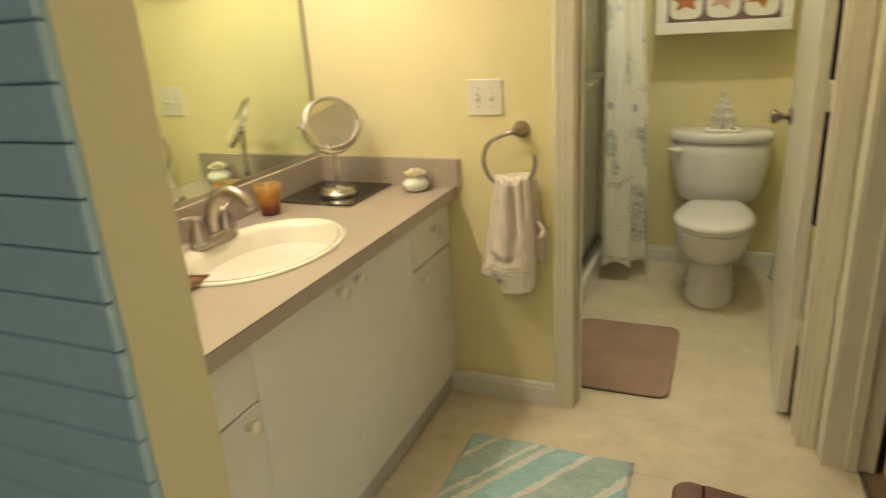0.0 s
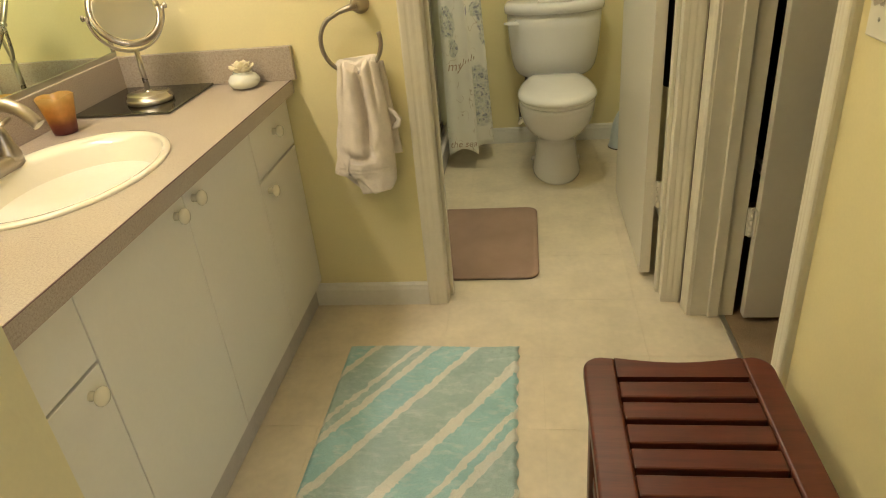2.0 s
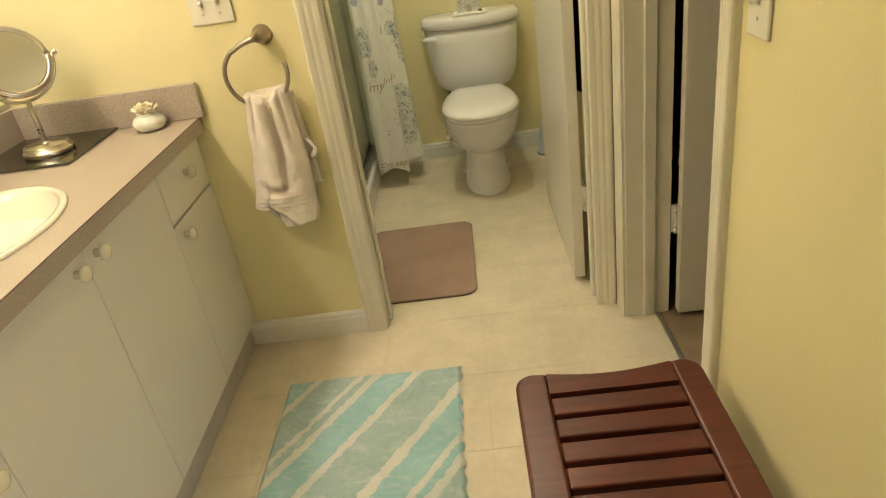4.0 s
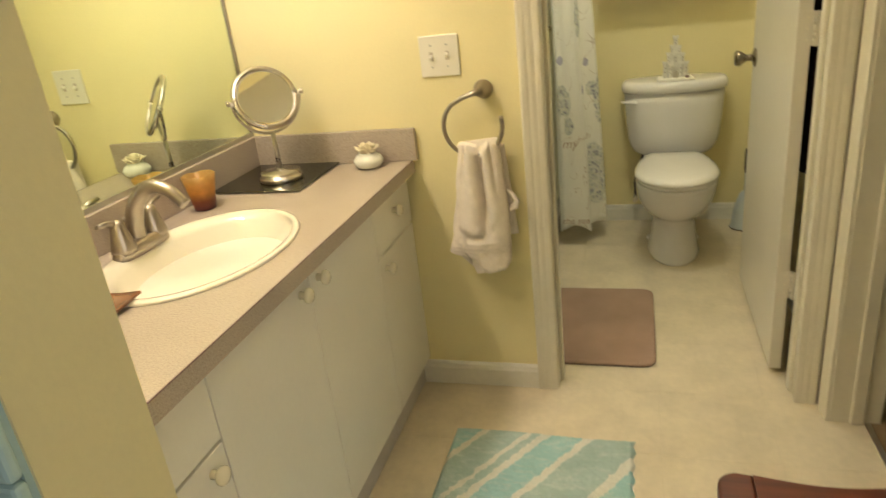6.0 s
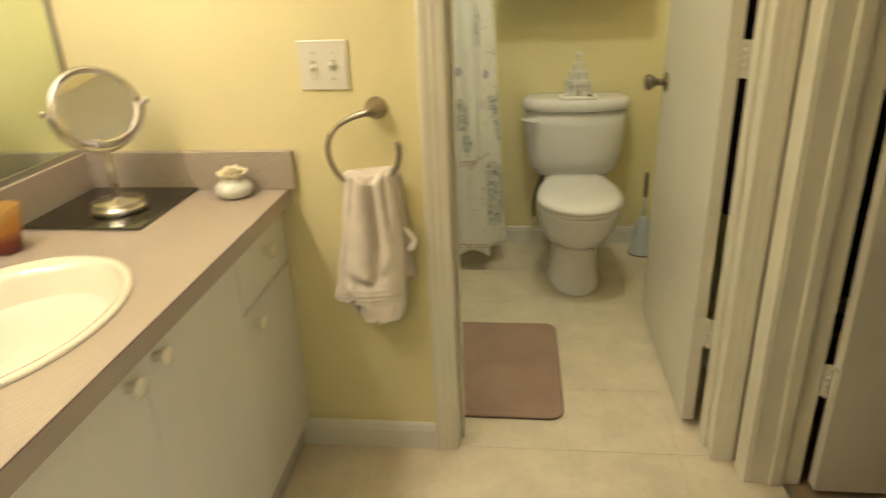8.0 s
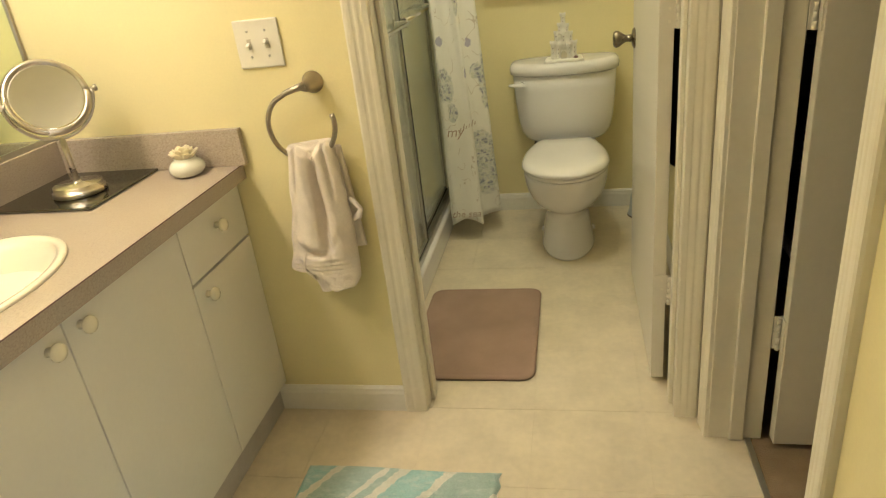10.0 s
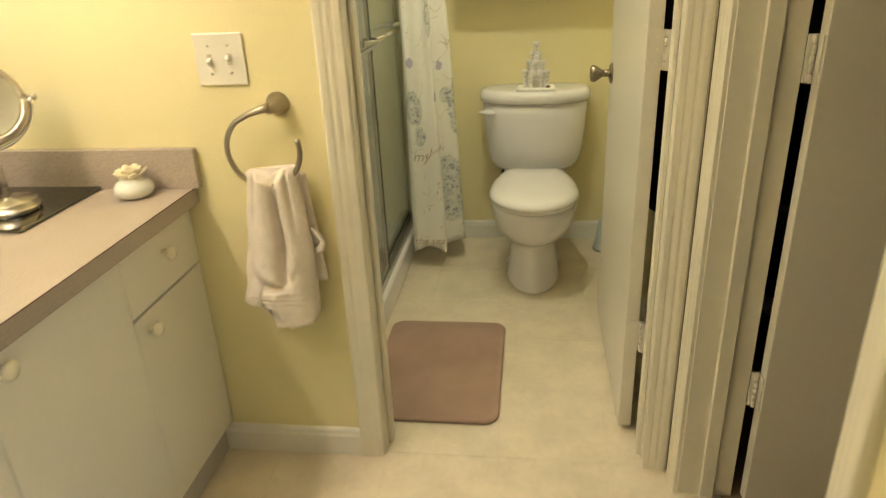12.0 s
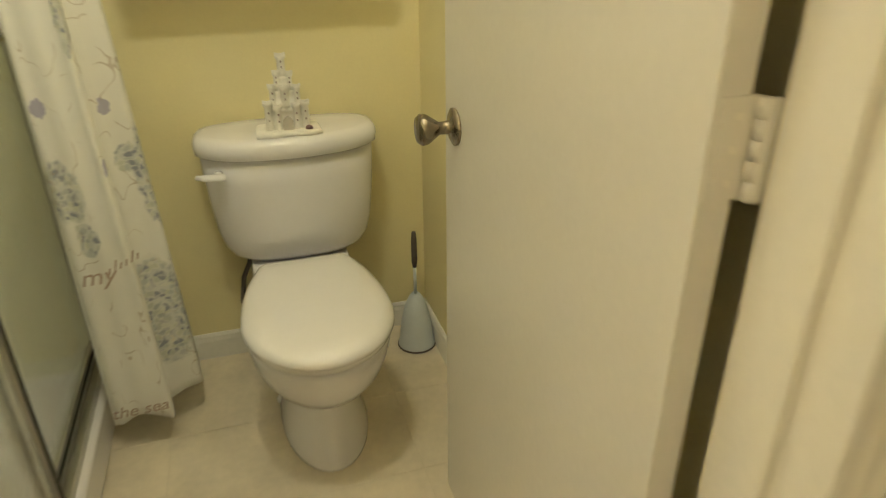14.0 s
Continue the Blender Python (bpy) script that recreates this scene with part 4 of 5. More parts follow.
# ---------- vanity ----------
FRONT, TOP, NEARY = -0.731, 0.799, 0.785
FACE = -0.762


def knob(parent, y, z):
    part("knob", moved(lathe([(0.009, 0), (0.008, 0.008), (0.011, 0.013), (0.0165, 0.017), (0.0175, 0.022), (0.0150, 0.027), (0.006, 0.030), (0.0005, 0.0305)], 0, 0, 0, 20), pose(FACE, y, z, 0, 90, 0)), M_KNOB, parent, "cream ceramic knob")


def cabinet(y0, y1, fronts, label):
    c = thing("vanity_cabinet", (-1.0, (y0 + y1) / 2, 0), label, "cabinet", "vanity cabinets under the counter")
    part("carcass", join(box(WEST + 0.002, y0 + 0.001, 0.09, FACE - 0.0185, y1 - 0.001, 0.752), ), M_CAB, c)
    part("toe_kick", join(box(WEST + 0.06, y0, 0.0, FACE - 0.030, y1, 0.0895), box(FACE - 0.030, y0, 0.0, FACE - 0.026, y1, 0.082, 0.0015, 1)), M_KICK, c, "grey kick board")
    for kind, a, b, z0, z1, ky, kz in fronts:
        f = part(kind, box(FACE - 0.018, a + 0.0016, z0, FACE, b - 0.0016, z1, 0.0012, 1), M_CAB, c)
        knob(f, ky, kz)
    return c


cabinet(2.052, 2.366, [("drawer_front", 2.052, 2.366, 0.602, 0.752, 2.215, 0.690), ("door", 2.052, 2.366, 0.101, 0.595, 2.100, 0.556)], "white laminate vanity cabinet with drawer over door")
cabinet(1.272, 2.052, [("door", 1.663, 2.052, 0.101, 0.752, 1.702, 0.715), ("door", 1.272, 1.663, 0.101, 0.752, 1.616, 0.712)], "white laminate sink cabinet with two doors")
cabinet(0.785, 1.272, [("drawer_front", 0.785, 1.272, 0.613, 0.752, 1.06, 0.690), ("door", 0.785, 1.272, 0.101, 0.606, 1.226, 0.572)], "white laminate vanity cabinet with drawer over door")

SX, SY, SA, SB = -1.001, 1.652, 0.198, 0.268


def ellipse(k, z, n=72, dx=0.0):
    return [(SX + dx + SA * k * math.cos(2 * math.pi * i / n), SY + SB * k * math.sin(2 * math.pi * i / n), z) for i in range(n)]


def counter_top():
    c = thing("countertop", (-1.0, 1.57, 0.78), "speckled beige laminate vanity countertop with backsplash", "countertop")
    bm = bmesh.new()
    n = 72
    hole = [bm.verts.new(p) for p in ellipse(0.97, TOP, n)]
    x0, x1, y0, y1 = WEST + 0.002, FRONT, NEARY, NORTH - 0.002
    outer = []
    for i in range(n):
        a = 2 * math.pi * i / n
        c_, s_ = math.cos(a), math.sin(a)
        tx = ((x1 - SX) / c_) if c_ > 1e-9 else ((x0 - SX) / c_ if c_ < -1e-9 else 1e9)
        ty = ((y1 - SY) / s_) if s_ > 1e-9 else ((y0 - SY) / s_ if s_ < -1e-9 else 1e9)
        t = min(tx, ty)
        outer.append(bm.verts.new((SX + c_ * t, SY + s_ * t, TOP)))
    for i in range(n):
        j = (i + 1) % n
        bm.faces.new((hole[i], outer[i], outer[j], hole[j]))
    corners = [(x1, y1), (x0, y1), (x0, y0), (x1, y0)]
    for i in range(n):
        j = (i + 1) % n
        a, b = outer[i].co, outer[j].co
        if abs(a.x - b.x) > 1e-6 and abs(a.y - b.y) > 1e-6:
            cx, cy = min(corners, key=lambda q: (q[0] - (a.x + b.x) / 2) ** 2 + (q[1] - (a.y + b.y) / 2) ** 2)
            bm.faces.new((outer[i], bm.verts.new((cx, cy, TOP)), outer[j]))
    part("top_surface", bm, M_LAMINATE, c, smooth=False)
    part("front_edge", box(FRONT - 0.018, y0, TOP - 0.040, FRONT, y1, TOP - 0.0002, 0.001, 1), M_LAMINATE, c, "laminate front edge")
    for a, b in ((y0, SY - SB * 0.98), (SY + SB * 0.98, y1)):
        part("underside", box(x0, a, TOP - 0.040, FRONT - 0.0185, b, TOP - 0.001), M_JOINT, c, "board core")
    part("edge_seam", box(FRONT - 0.0016, y0, TOP - 0.0018, FRONT + 0.0004, y1, TOP + 0.0003), M_PURPLE, c, "dark laminate seam")
    part("backsplash", box(WEST + 0.001, y0, TOP + 0.0005, WEST + 0.020, y1, 0.897, 0.0012, 1), M_LAMINATE, c)
    part("side_splash", box(WEST + 0.0205, y1 - 0.019, TOP + 0.0005, FRONT + 0.016, y1, 0.897, 0.0012, 1), M_LAMINATE, c)


counter_top()


def sink():
    s = thing("sink", (SX, SY, TOP), "bone white oval drop-in sink", "sink")
    prof = [(1.0, 0.0005), (1.002, 0.004), (0.988, 0.0072), (0.955, 0.008), (0.915, 0.0065), (0.88, 0.001), (0.845, -0.010), (0.79, -0.032), (0.71, -0.060), (0.61, -0.087), (0.49, -0.109), (0.34, -0.126), (0.18, -0.136), (0.07, -0.139)]
    bm = loft([ellipse(k, TOP + h, dx=(0.018 if h < 0.01 and k < 0.9 else 0)) for k, h in prof], cap=False)
    part("basin", bm, M_SINK, s)
    part("drain", lathe([(0.004, -0.1335), (0.021, -0.1335), (0.023, -0.1385)], SX + 0.018, SY, TOP, 20), M_CHROME, s, "chrome drain")


sink()


def faucet():
    fx, fy, z = -1.170, 1.664, TOP + 0.008
    f = thing("faucet", (fx, fy, z), "brushed nickel two-handle arched bathroom faucet on the sink", "faucet")
    plate = loft([[(fx + (0.024 * k) * math.copysign(abs(math.cos(a)) ** 0.6, math.cos(a)), fy + (0.080 * k) * math.copysign(abs(math.sin(a)) ** 0.7, math.sin(a)), z + h) for a in arc(33, 0, 360)[:-1]] for k, h in ((1.06, -0.008), (1.06, 0.006), (1.0, 0.016), (0.86, 0.022), (0.3, 0.024))])
    part("base_plate", plate, M_NICKEL, f)
    knots = [Vector(p) for p in ((fx - 0.006, fy, z + 0.012), (fx - 0.002, fy, z + 0.055), (fx + 0.022, fy, z + 0.108), (fx + 0.068, fy, z + 0.141), (fx + 0.112, fy, z + 0.132), (fx + 0.146, fy, z + 0.098))]
    pts, rad = [], []
    for i in range(26):
        q = i / 25 * (len(knots) - 1)
        k = min(int(q), len(knots) - 2)
        t = q - k
        a, b, c, d = (knots[min(max(k + o, 0), len(knots) - 1)] for o in (-1, 0, 1, 2))
        pts.append(0.5 * (2 * b + (c - a) * t + (2 * a - 5 * b + 4 * c - d) * t * t + (3 * b - a - 3 * c + d) * t ** 3))
        w = i / 25
        rad.append((0.024 - 0.009 * w ** 0.7, 0.020 - 0.007 * w ** 0.7))
    part("spout", tube(pts, rad, 16), M_NICKEL, f)
    for s in (-1, 1):
        hy = fy + s * 0.054
        h = part("handle", lathe([(0.028, 0), (0.028, 0.012), (0.024, 0.030), (0.017, 0.056), (0.014, 0.070), (0.005, 0.077)], fx, hy, z + 0.006, 22), M_NICKEL, f)
        part("lever", tube([(fx, hy, z + 0.070), (fx - 0.004, hy + s * 0.022, z + 0.082), (fx - 0.006, hy + s * 0.050, z + 0.085)], [(0.010, 0.008), (0.008, 0.006), (0.006, 0.004)], 12), M_NICKEL, h)
    part("lift_rod", join(tube([(fx - 0.026, fy, z), (fx - 0.026, fy, z + 0.06)], 0.003, 8), lathe([(0.003, 0), (0.006, 0.004), (0.005, 0.010), (0.001, 0.013)], fx - 0.026, fy, z + 0.058, 12)), M_NICKEL, f)


faucet()

# wall mirror over the backsplash
mir = thing("wall_mirror", (WEST, 1.57, 0.905), "large frameless wall mirror with metal channel over the backsplash", "mirror")
part("mirror_glass", box(WEST + 0.0005, NEARY + 0.01, 0.905, WEST + 0.0055, NORTH - 0.012, 1.90), M_MIRROR, mir)
part("bottom_channel", join(box(WEST + 0.0005, NEARY + 0.01, 0.8975, WEST + 0.010, NORTH - 0.003, 0.9045), box(WEST + 0.006, NEARY + 0.01, 0.9045, WEST + 0.010, NORTH - 0.003, 0.911)), M_ALU, mir)
part("side_channel", box(WEST + 0.0005, NORTH - 0.0115, 0.9115, WEST + 0.010, NORTH - 0.003, 1.90), M_NICKEL, mir)

vl = thing("vanity_light", (WEST, 1.56, 2.02), "brushed bar vanity light with three lit globes", "wall lamp")
part("back_plate", box(WEST, 1.12, 1.97, WEST + 0.03, 2.0, 2.07, 0.006), M_NICKEL, vl)
for yy in (1.28, 1.56, 1.84):
    g = part("socket", moved(lathe([(0.022, 0), (0.020, 0.03)], 0, 0, 0, 18), pose(WEST + 0.03, yy, 2.02, 0, 90, 0)), M_NICKEL, vl)
    part("bulb", moved(lathe([(0.012, 0), (0.014, 0.008), (0.026, 0.020), (0.022, 0.030), (0.003, 0.034)], 0, 0, 0, 18), pose(WEST + 0.06, yy, 2.02, 0, 90, 0)), M_BULB, g, "lit bulb")
# unseen metal shield added before the bulbs to dim the east wall
part("light_shield", box(WEST + 0.216, 1.10, 1.947, WEST + 0.220, 2.02, 2.038, 0.001, 1), M_NICKEL, vl)
for yy in (1.105, 2.015):
    part("light_shield_arm", box(WEST + 0.03, yy - 0.004, 2.02, WEST + 0.216, yy + 0.004, 2.036), M_NICKEL, vl)
cl = thing("ceiling_light", (-0.085, 2.84, CEIL), "flush two-bulb ceiling light with an added pan that shields the ceiling", "ceiling lamp")
# unseen pan added over the bulbs to keep their light off the ceiling
part("pan", lathe([(0.175, -0.062), (0.172, -0.060), (0.150, -0.020), (0.03, -0.012), (0.03, -0.001), (0.155, -0.001), (0.178, -0.060)], -0.085, 2.84, CEIL, 36), M_PLATE, cl)
for xx in (-0.13, -0.04):
    part("bulb", lathe([(0.012, -0.020), (0.014, -0.035), (0.026, -0.060), (0.024, -0.076), (0.004, -0.084)], xx, 2.84, CEIL, 18), M_BULB, cl, "lit bulb")


# ---------- things on the counter ----------
def black_tray():
    x0, x1, y0, y1 = -1.248, -0.968, 2.062, 2.348
    t = thing("black_glass_tray", ((x0 + x1) / 2, (y0 + y1) / 2, TOP), "black glass tray on the counter corner", "tray")
    part("glass_plate", box(x0, y0, TOP + 0.0015, x1, y1, TOP + 0.0075, 0.0015), M_BLACKGLASS, t)
    for xx in (x0 + 0.02, x1 - 0.03):
        for yy in (y0 + 0.02, y1 - 0.03):
            part("foot", box(xx, yy, TOP, xx + 0.01, yy + 0.01, TOP + 0.0016), M_GREY, t)


black_tray()


def makeup_mirror():
    bx, by, z = -1.080, 2.180, TOP + 0.0076
    m = thing("makeup_mirror", (bx, by, z), "round brushed nickel vanity mirror on a pedestal stand", "mirror")
    part("base", lathe([(0.061, 0), (0.063, 0.002), (0.063, 0.010), (0.061, 0.0125), (0.0580, 0.0130), (0.0580, 0.0235), (0.0565, 0.0250), (0.0130, 0.0258), (0.0105, 0.028), (0.009, 0.032)], bx, by, z, 36), M_POLISHED, m)
    part("pole", tube([(bx, by, z + 0.022), (bx, by, z + 0.140)], 0.0072, 16), M_POLISHED, m)
    c = Vector((bx, by, z + 0.238))
    turn = pose(*c, 0, 0, 46)
    part("yoke", moved(tube([(0.097 * math.cos(a), 0, 0.100 * math.sin(a)) for a in arc(25, 180, 360)], [(0.005, 0.004)] * 25, 10), turn), M_POLISHED, m)
    for s in (-1, 1):
        part("pivot_knob", moved(lathe([(0.004, 0), (0.004, 0.006), (0.008, 0.008), (0.008, 0.014), (0.003, 0.016)], 0, 0, 0, 14), turn @ pose(s * 0.095, 0, 0, 0, 90 * s, 0)), M_POLISHED, m)
    disc = turn @ pose(0, 0, 0, 90 - 27, 0, 0)
    frame_ = part("rim", moved(tube([(0.0865 * math.cos(a), 0.0865 * math.sin(a), 0) for a in arc(49, 0, 360)], [(0.0062, 0.0085)] * 49, 12), disc), M_POLISHED, m)
    part("mirror_face", moved(lathe([(0.083, -0.006)] + [(0.083 * k / 10, 0.003 - 0.0046 * (1 - (k / 10) ** 2)) for k in range(10, 0, -1)] + [(0.0005, -0.0016)], 0, 0, 0, 48), disc), M_HANDMIRROR, frame_, "round mirror glass")


makeup_mirror()


def wax_pot():
    x, y = -0.848, 2.296
    p = thing("ceramic_pot", (x, y, TOP), "white glazed round pot with a cream flower lid", "pot")
    part("bowl", lathe([(0.026, 0), (0.038, 0.005), (0.0455, 0.017), (0.0445, 0.027), (0.036, 0.038), (0.027, 0.043), (0.028, 0.047)], x, y, TOP + 0.0005, 28), M_CERAMIC, p)
    lid = part("flower", lathe([(0.023, 0.046), (0.024, 0.052), (0.016, 0.058)], x, y, TOP, 20), M_WAX, p, "cream flower")
    for ring_, rr, n, h, lean in ((0, 0.021, 8, 0.050, 38), (1, 0.013, 6, 0.054, 22), (2, 0.005, 3, 0.057, 8)):
        for k in range(n):
            a = 2 * math.pi * k / n + ring_ * 0.5
            petal = lathe([(0.002, 0), (0.0085, 0.005), (0.0105, 0.011), (0.0085, 0.017), (0.0045, 0.0205), (0.001, 0.0215)], 0, 0, 0, 12)
            for v in petal.verts:
                v.co.x *= 0.34
                v.co.x += 9.0 * v.co.z ** 2 + 6.0 * v.co.y ** 2
            part("petal", moved(petal, pose(x + rr * math.cos(a), y + rr * math.sin(a), TOP + h) @ pose(0, 0, 0, 0, 0, math.degrees(a)) @ pose(0, 0, 0, 0, lean, 0)), M_WAX, lid)


wax_pot()

cup = thing("amber_tumbler", (-1.187, 1.945, TOP + 0.0005), "frosted amber glass tumbler with dark base", "cup")
part("glass_wall", loft([[(-1.187 + r * math.copysign(abs(math.cos(a)) ** e, math.cos(a)), 1.945 + r * math.copysign(abs(math.sin(a)) ** e, math.sin(a)), TOP + 0.0005 + h + (0.002 * math.cos(4 * a) if h > 0.09 else 0.0)) for a in arc(41, 20, 380)[:-1]]
                         for r, h, e in ((0.020, 0.0, 0.9), (0.0265, 0.001, 0.85), (0.0275, 0.008, 0.8), (0.0300, 0.035, 0.75), (0.0350, 0.066, 0.7), (0.0395, 0.094, 0.66), (0.0372, 0.094, 0.66), (0.0325, 0.064, 0.7), (0.0270, 0.036, 0.75), (0.022, 0.016, 0.8), (0.002, 0.014, 0.9))]), M_AMBER, cup)


def soap_corner():
    x, y, z = -1.045, 1.337, TOP
    t = thing("soap_dish", (x, y, z), "amber brown glass dish with upturned corners on the counter", "dish")
    bm = bmesh.new()
    n = 12
    rows = []
    for layer in (0, 1):
        g = []
        for j in range(n + 1):
            row = []
            for i in range(n + 1):
                u, v = i / n * 2 - 1, j / n * 2 - 1
                lift = 0.007 * (abs(u) * abs(v)) ** 1.5 + 0.006 * max(abs(u), abs(v)) ** 4
                row.append(bm.verts.new((x + 0.068 * u, y + 0.082 * v, z + 0.001 + lift + 0.005 * layer)))
            g.append(row)
        rows.append(g)
    for layer, g in enumerate(rows):
        for j in range(n):
            for i in range(n):
                q = (g[j][i], g[j][i + 1], g[j + 1][i + 1], g[j + 1][i])
                bm.faces.new(q if layer else q[::-1]).smooth = True
    lo, hi = rows
    edge = [(0, i) for i in range(n)] + [(j, n) for j in range(n)] + [(n, n - i) for i in range(n)] + [(n - j, 0) for j in range(n)]
    for (a, b), (c, d) in zip(edge, edge[1:] + edge[:1]):
        bm.faces.new((lo[a][b], lo[c][d], hi[c][d], hi[a][b]))
    part("plate", bm, M_WOODTRAY, t)
    bx, by, bz = -1.024, 1.330, z + 0.0065
    s = thing("soap_bottle", (bx, by, bz), "clear foaming soap bottle with dark label and white pump", "bottle")
    part("body", lathe([(0.024, 0), (0.030, 0.004), (0.031, 0.012), (0.031, 0.085), (0.027, 0.102), (0.019, 0.110), (0.019, 0.116)], bx, by, bz, 28), surface("foamy_clear_plastic", (0.74, 0.69, 0.57), 0.15, vary=0.10, broad=30, relief=0.0, Coat_Weight=0.4), s)
    part("liquid", lathe([(0.0305, 0.0045), (0.0314, 0.012), (0.0314, 0.0255)], bx, by, bz, 28, cap=False), M_AMBER, s, "orange soap")
    part("label", lathe([(0.0313, 0.026), (0.0316, 0.027), (0.0316, 0.078), (0.0313, 0.079)], bx, by, bz, 28, cap=False), surface("navy_label", (0.015, 0.022, 0.06), 0.35, vary=0.2), s, "dark navy label")
    for k, (h, w) in enumerate(((0.058, 24), (0.050, 34), (0.043, 20))):
        lab = loft([[(bx + 0.0321 * math.cos(a), by + 0.0321 * math.sin(a), bz + h + dz) for a in arc(9, -60 - w, -60 + w)] for dz in (0, 0.004)], cap=False, closed=False)
        part("label_bar", lab, M_PLATE, s, "pale bar on the label")
    part("collar", lathe([(0.020, 0.114), (0.021, 0.116), (0.021, 0.136), (0.016, 0.140)], bx, by, bz, 22), M_PLATE, s)
    p = part("pump", join(lathe([(0.011, 0.138), (0.011, 0.150), (0.018, 0.152), (0.019, 0.164), (0.012, 0.168)], bx, by, bz, 20), tube([(bx, by, bz + 0.160), (bx + 0.030, by + 0.012, bz + 0.159), (bx + 0.040, by + 0.016, bz + 0.153)], [0.009, 0.007, 0.006], 10)), M_PLATE, s, "white pump head")


soap_corner()


# ---------- things on the walls ----------
def switch_plate(at, gangs, label):
    """Drawn facing -y at the origin, then turned to its wall."""
    w = 0.070 + 0.046 * (gangs - 1)
    s = thing("light_switch", at, label, "light switch")
    m = world_of(s)
    pl = box(-w / 2, -0.006, -0.057, w / 2, 0.0, 0.057, 0.003, 2)
    plate = part("plate", moved(pl, m), M_PLATE, s)
    for k in range(gangs):
        x = (k - (gangs - 1) / 2) * 0.046
        part("slot", moved(box(x - 0.0055, -0.0066, -0.012, x + 0.0055, -0.0055, 0.012), m), M_SHELF, plate)
        up = 1 if k == 0 else -1
        part("toggle", moved(moved(box(-0.004, -0.016, -0.005, 0.004, 0, 0.005, 0.001, 1), pose(x, -0.005, 0, 24 * up, 0, 0)), m), M_PLATE, s, "white toggle")
        for zz in (-0.030, 0.030):
            part("screw", moved(moved(lathe([(0.0032, 0), (0.0030, 0.001), (0.001, 0.0013)], 0, 0, 0, 10), pose(x, -0.006, zz, 90, 0, 0)), m), M_ALU, plate)


switch_plate(pose(-0.614, NORTH - 0.0005, 1.097), 2, "white double toggle light switch on the yellow wall")
switch_plate(pose(EAST - 0.0005, 1.463, 1.080, 0, 0, -90), 1, "white single toggle light switch on the yellow wall")


def towel_ring():
    cx, cz, y, r = -0.522, 0.904, 2.308, 0.085
    t = thing("towel_ring", (cx, NORTH, cz + 0.08), "brushed nickel open towel ring on the wall", "towel ring")
    mx, mz = cx + 0.026, cz + 0.092
    part("mount", moved(lathe([(0.027, 0), (0.027, 0.004), (0.022, 0.012), (0.017, 0.030), (0.014, 0.052), (0.011, 0.064), (0.002, 0.067)], 0, 0, 0, 28), pose(mx, NORTH, mz, 90, 0, 0)), M_NICKEL, t)
    pts = [(mx + 0.004, y, mz + 0.004), (mx - 0.020, y - 0.003, mz - 0.001), (mx - 0.048, y - 0.002, mz - 0.010)] + [(cx + r * math.cos(a), y, cz + r * math.sin(a)) for a in arc(42, 130, 376)]
    part("ring", tube(pts, [(0.011, 0.010), (0.0085, 0.008), (0.0068, 0.0065)] + [(0.0062, 0.0062)] * 42, 12), M_NICKEL, t)


towel_ring()


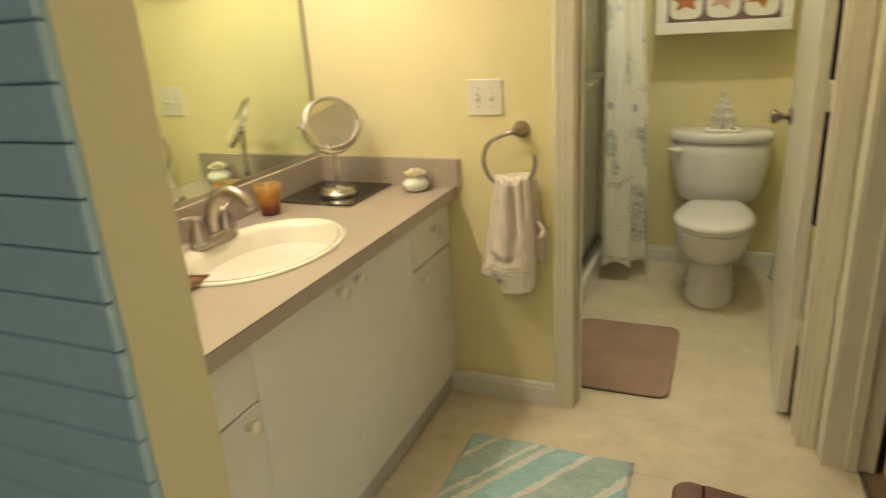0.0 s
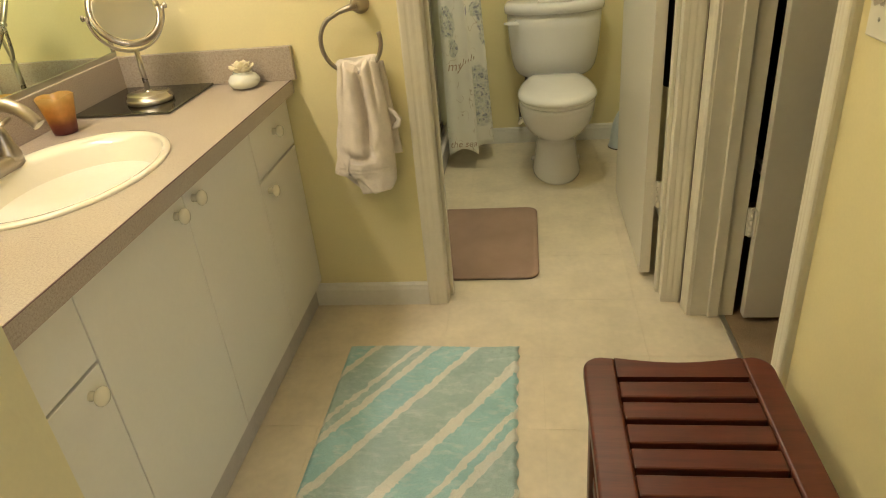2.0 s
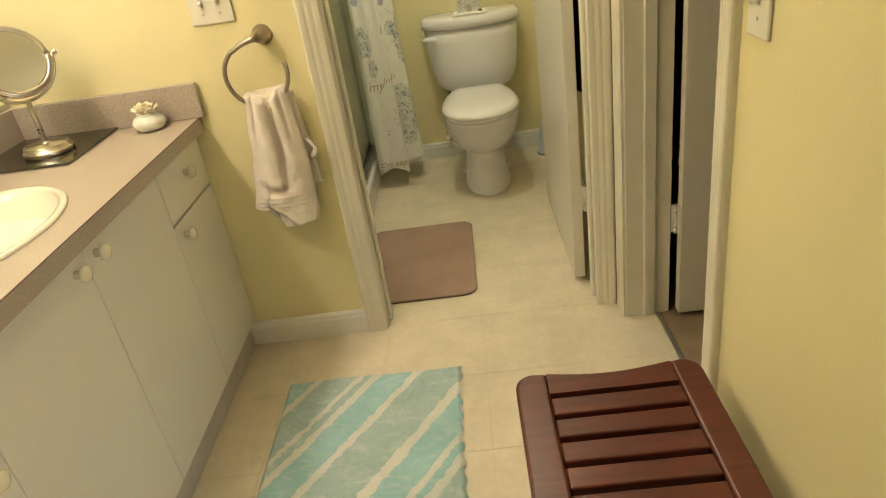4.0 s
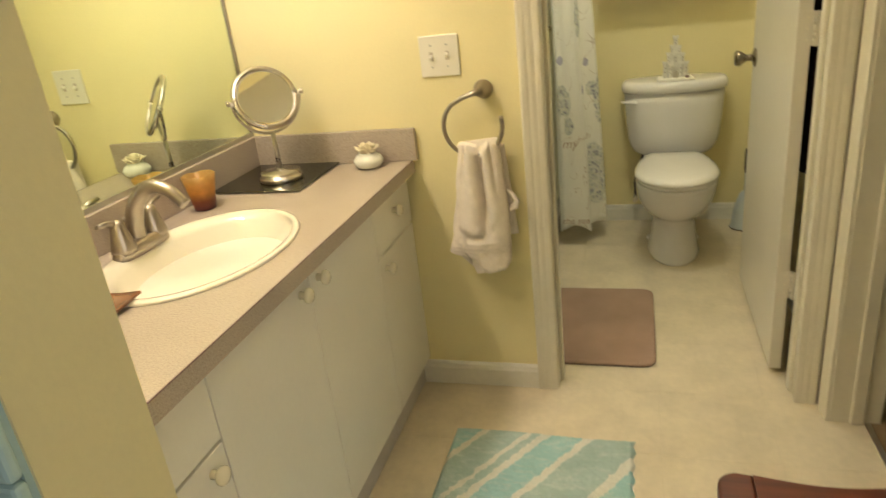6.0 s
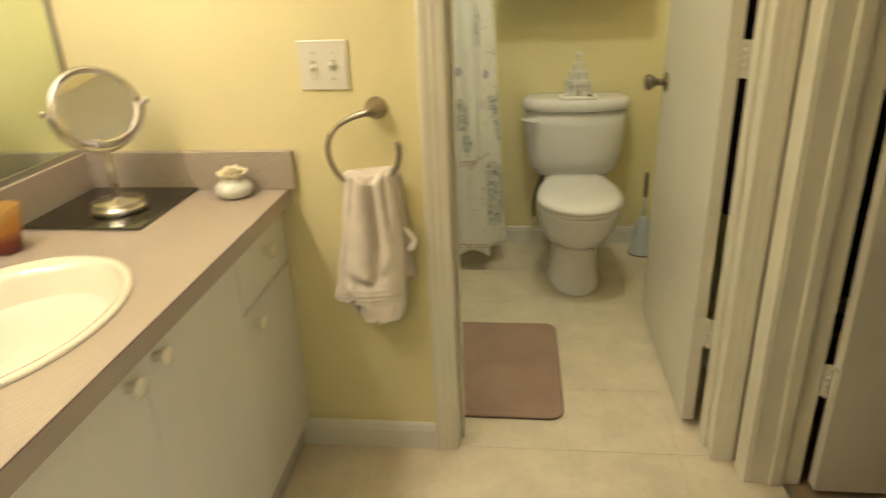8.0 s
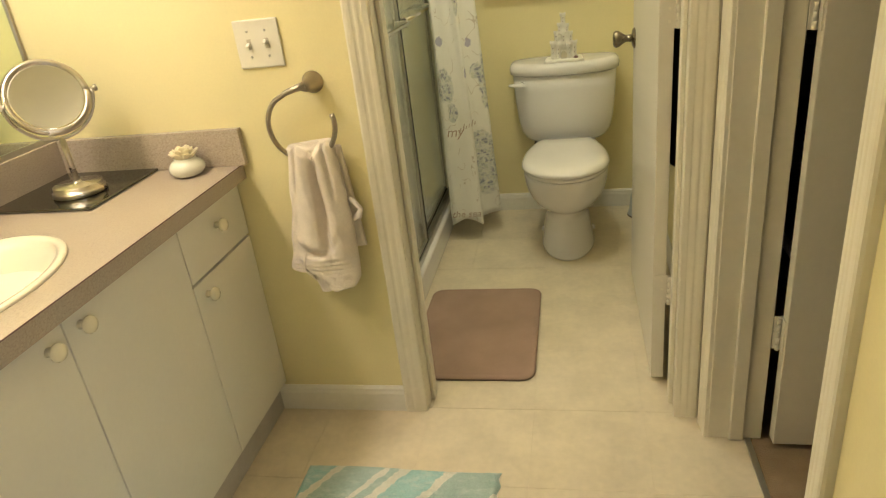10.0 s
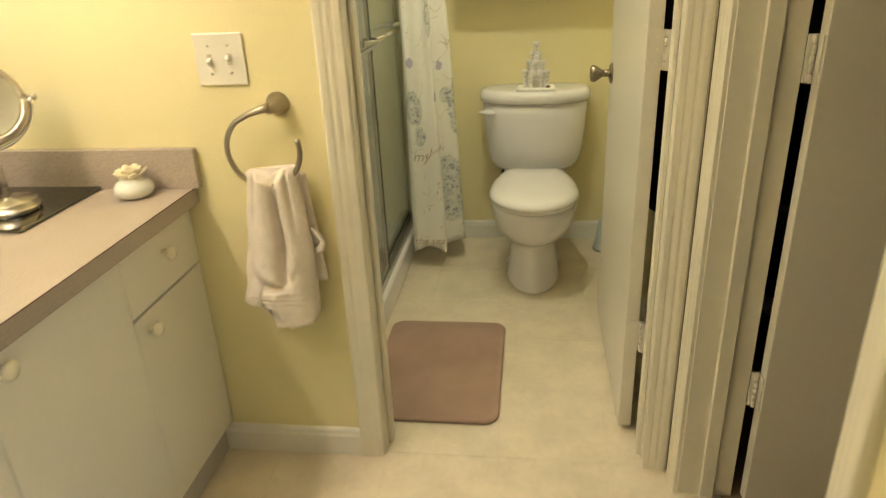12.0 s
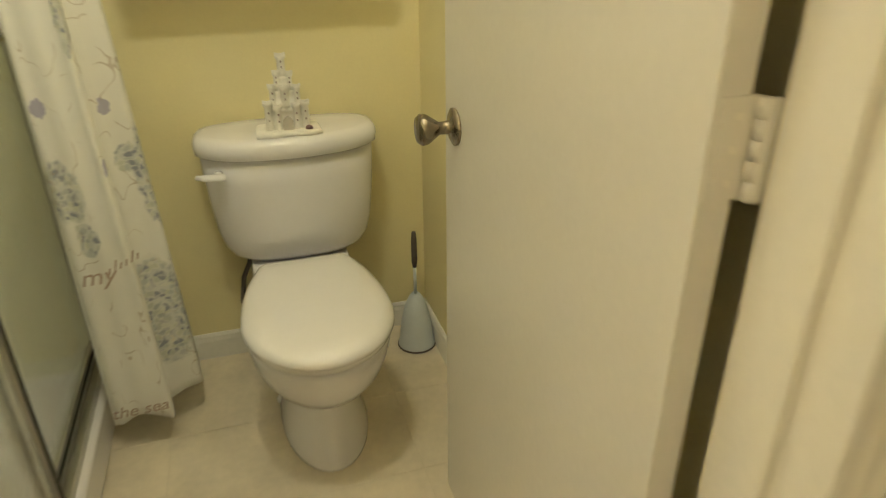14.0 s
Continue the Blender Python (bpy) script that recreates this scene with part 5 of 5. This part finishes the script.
def towel():
    t = thing("hand_towel", (-0.52, 2.32, 0.84), "cream terry hand towel hanging through the ring", "towel")

    def along(knots, q):
        for (a, fa), (b, fb) in zip(knots, knots[1:]):
            if q <= b:
                k = min(1.0, max(0.0, (q - a) / (b - a)))
                return fa + (fb - fa) * k * k * (3 - 2 * k)
        return knots[-1][1]

    def bell(q, mid, wide):
        return math.exp(-((q - mid) / wide) ** 2)

    def sheet(z_top, bottom, left, right, depth, back, nu=84, nv=110):
        """A hanging fold: its front stands out by depth(u, z), its back lies flat; both close at the edges."""
        rings = []
        for j in range(nv + 1):
            v = j / nv
            front, rear = [], []
            for i in range(nu + 1):
                u = i / nu
                z = z_top(u) + (bottom(u) - z_top(u)) * v
                x = left(z) + (right(z) - left(z)) * u
                lump = 0.0016 * noise.noise(Vector((x * 75, z * 60, 3.0))) + 0.0045 * noise.noise(Vector((x * 26, z * 15, 8.0)))
                end = (4 * u * (1 - u)) ** 0.30 if 0 < u < 1 else 0.0
                end *= min(1.0, 0.45 + v * 14) * min(1.0, 0.30 + (1 - v) * 30)
                front.append((x, back - (depth(u, z) + lump) * end, z))
                rear.append((x, back + 0.006 * end, z))
            rings.append(front + rear[::-1][1:-1])
        return loft(rings)

    left = [(0.44, -0.578), (0.500, -0.600), (0.517, -0.627), (0.582, -0.611), (0.72, -0.588), (0.85, -0.570), (0.90, -0.570)]
    right = [(0.44, -0.452), (0.470, -0.436), (0.54, -0.432), (0.647, -0.431), (0.72, -0.436), (0.85, -0.445), (0.90, -0.445)]

    def front_depth(u, z):
        fall = along([(0.44, 0.0), (0.565, 0.0), (0.60, 0.75), (0.70, 1.0), (0.90, 1.0)], z)
        mid = along([(0.56, 0.62), (0.64, 0.585), (0.85, 0.52)], z)
        d = 0.030 + 0.010 * along([(0.45, 1.0), (0.86, 0.0)], z)
        # the deep fold between the two halves ends in a sagging pouch
        d -= 0.034 * bell(u, mid, 0.055 + 0.02 * (1 - fall)) * fall
        d += 0.010 * (bell(u, mid - 0.22, 0.13) + bell(u, mid + 0.20, 0.12)) * along([(0.50, 0.1), (0.66, 1.0), (0.86, 0.8)], z)
        sag = 0.572 + 0.30 * (u - 0.45) ** 2
        d += 0.009 * bell(z, sag + 0.020, 0.020) * bell(u, 0.45, 0.28) - 0.012 * bell(z, sag - 0.006, 0.010) * bell(u, 0.43, 0.22)
        # smaller folds from the gathered top
        d -= 0.009 * bell(u, 0.17 + 0.05 * (0.85 - z), 0.035) * along([(0.70, 0.0), (0.80, 1.0)], z)
        d -= 0.011 * bell(u, 0.80 + 0.25 * (0.85 - z), 0.040) * along([(0.68, 0.0), (0.78, 1.0)], z)
        d -= 0.006 * bell(u, 0.13, 0.05) * bell(z, 0.62, 0.06)
        # woven bands above the hem, and the fold that slants across the lower corner
        d += 0.0016 * math.sin(z * 2 * math.pi / 0.0125) * bell(z, 0.533, 0.022)
        slant = 0.528 - 0.26 * (u - 0.27)
        d += 0.009 * min(1.0, max(-1.0, (z - slant) / 0.008)) * bell(u, 0.46, 0.26) * (z < 0.56)
        return max(0.004 + 0.018 * along([(0.78, 0.0), (0.83, 1.0)], z), d)

    def hem(u):
        k = min(1.0, max(0.0, (u - 0.25) / 0.035))
        k = k * k * (3 - 2 * k)
        low = 0.450 - 0.006 * math.sin(u * 5) + 0.030 * max(0.0, u - 0.90) / 0.10
        return (0.512 - 0.05 * u) * (1 - k) + low * k

    def crown(u):
        return 0.850 + 0.008 * math.sin(u * 9 + 0.4) + 0.014 * max(0.0, u - 0.62) / 0.38 - 0.014 * bell(u, 0.53, 0.05)
    part("front_fold", sheet(crown, hem, lambda z: along(left, z) - 0.004, lambda z: along(right, z) - 0.007, front_depth, 2.320), M_TOWEL, t)
    part("back_fold", sheet(lambda u: 0.842, lambda u: 0.545 + 0.02 * u, lambda z: -0.566 - 0.10 * (0.85 - z), lambda z: -0.444 + 0.09 * (0.85 - z), lambda u, z: 0.012, 2.342, 30, 30), M_TOWEL, t)
    part("top_fold", tube([(-0.577, 2.324, 0.838), (-0.561, 2.318, 0.842), (-0.515, 2.321, 0.838), (-0.475, 2.316, 0.848), (-0.451, 2.324, 0.846)], [(0.006, 0.010), (0.014, 0.020), (0.010, 0.012), (0.015, 0.020), (0.006, 0.010)], 16), M_TOWEL, t)
    part("loose_corner", tube([(-0.441, 2.328, 0.706), (-0.425, 2.320, 0.694), (-0.412, 2.317, 0.678), (-0.419, 2.320, 0.660), (-0.441, 2.328, 0.646)], [(0.004, 0.006), (0.006, 0.011), (0.006, 0.013), (0.006, 0.011), (0.004, 0.006)], 12), M_TOWEL, t)


towel()


def wall_ornament():
    """A small shell-edged plaque high on the wall above the switches."""
    o = thing("wall_ornament", (-0.70, NORTH - 0.02, 1.60), "white plaster plaque with a scalloped shell edge on the wall", "wall ornament")
    part("plaque", box(-0.785, NORTH - 0.034, 1.505, -0.615, NORTH - 0.001, 1.70, 0.008, 3), M_SAND, o)
    for k in range(7):
        x = -0.776 + 0.0253 * k
        part("shell", loft([[(x + 0.0125 * r * math.cos(a), NORTH - 0.036 - 0.010 * (1 - r), 1.503 + 0.016 * r * math.sin(a)) for a in arc(12, 0, 330)] for r in (1.0, 0.85, 0.5, 0.1)]), M_SAND, o)


wall_ornament()


# ---------- closet contents, seen through the hinge gap ----------
def closet_shelves():
    s = thing("closet_shelf_unit", (1.05, 2.92, 0), "closet shelves coloured near-black for the shade behind the door", "shelf unit")
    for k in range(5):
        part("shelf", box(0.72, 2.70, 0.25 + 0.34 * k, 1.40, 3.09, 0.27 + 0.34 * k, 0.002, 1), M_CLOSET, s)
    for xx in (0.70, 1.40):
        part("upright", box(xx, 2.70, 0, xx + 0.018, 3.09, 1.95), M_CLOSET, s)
    for k in range(5):
        for i in range(2):
            for q in range(2):
                x = 0.76 + 0.31 * i
                l = thing("folded_linen", (x + 0.13, 2.88, 0.271 + 0.34 * k + 0.055 * q), "folded linen stacked on a closet shelf, mostly near-black for shade", "linen", "linen on the closet shelves")
                part("fabric_fold", box(x, 2.72, 0.271 + 0.34 * k + 0.055 * q, x + 0.26, 3.02, 0.324 + 0.34 * k + 0.055 * q, 0.02, 3), M_LINEN_SHADE if (k + i + q) % 4 else M_SHELF, l)


closet_shelves()

# ---------- floor tiles ----------
floor = setting("floor", box(WEST, 0.79, -0.0011, -0.98, 0.80, -0.0005), M_JOINT, "cream vinyl tile floor", "floor")
TILE = 0.307
for i in range(-3, 2):
    for j in range(-4, 7):
        xa, ya = -0.010 + TILE * i, 2.069 + TILE * j
        xb, yb = xa + TILE, ya + TILE
        xa, xb, ya, yb = max(xa, WEST), min(xb, 0.546), max(ya, 0.735), min(yb, BACK)
        if xb - xa < 0.02 or yb - ya < 0.02:
            continue
        part("tile", box(xa + 0.0004, ya + 0.0004, -0.003, xb - 0.0004, yb - 0.0004, 0.0, 0.0004, 1), M_VINYL, floor)
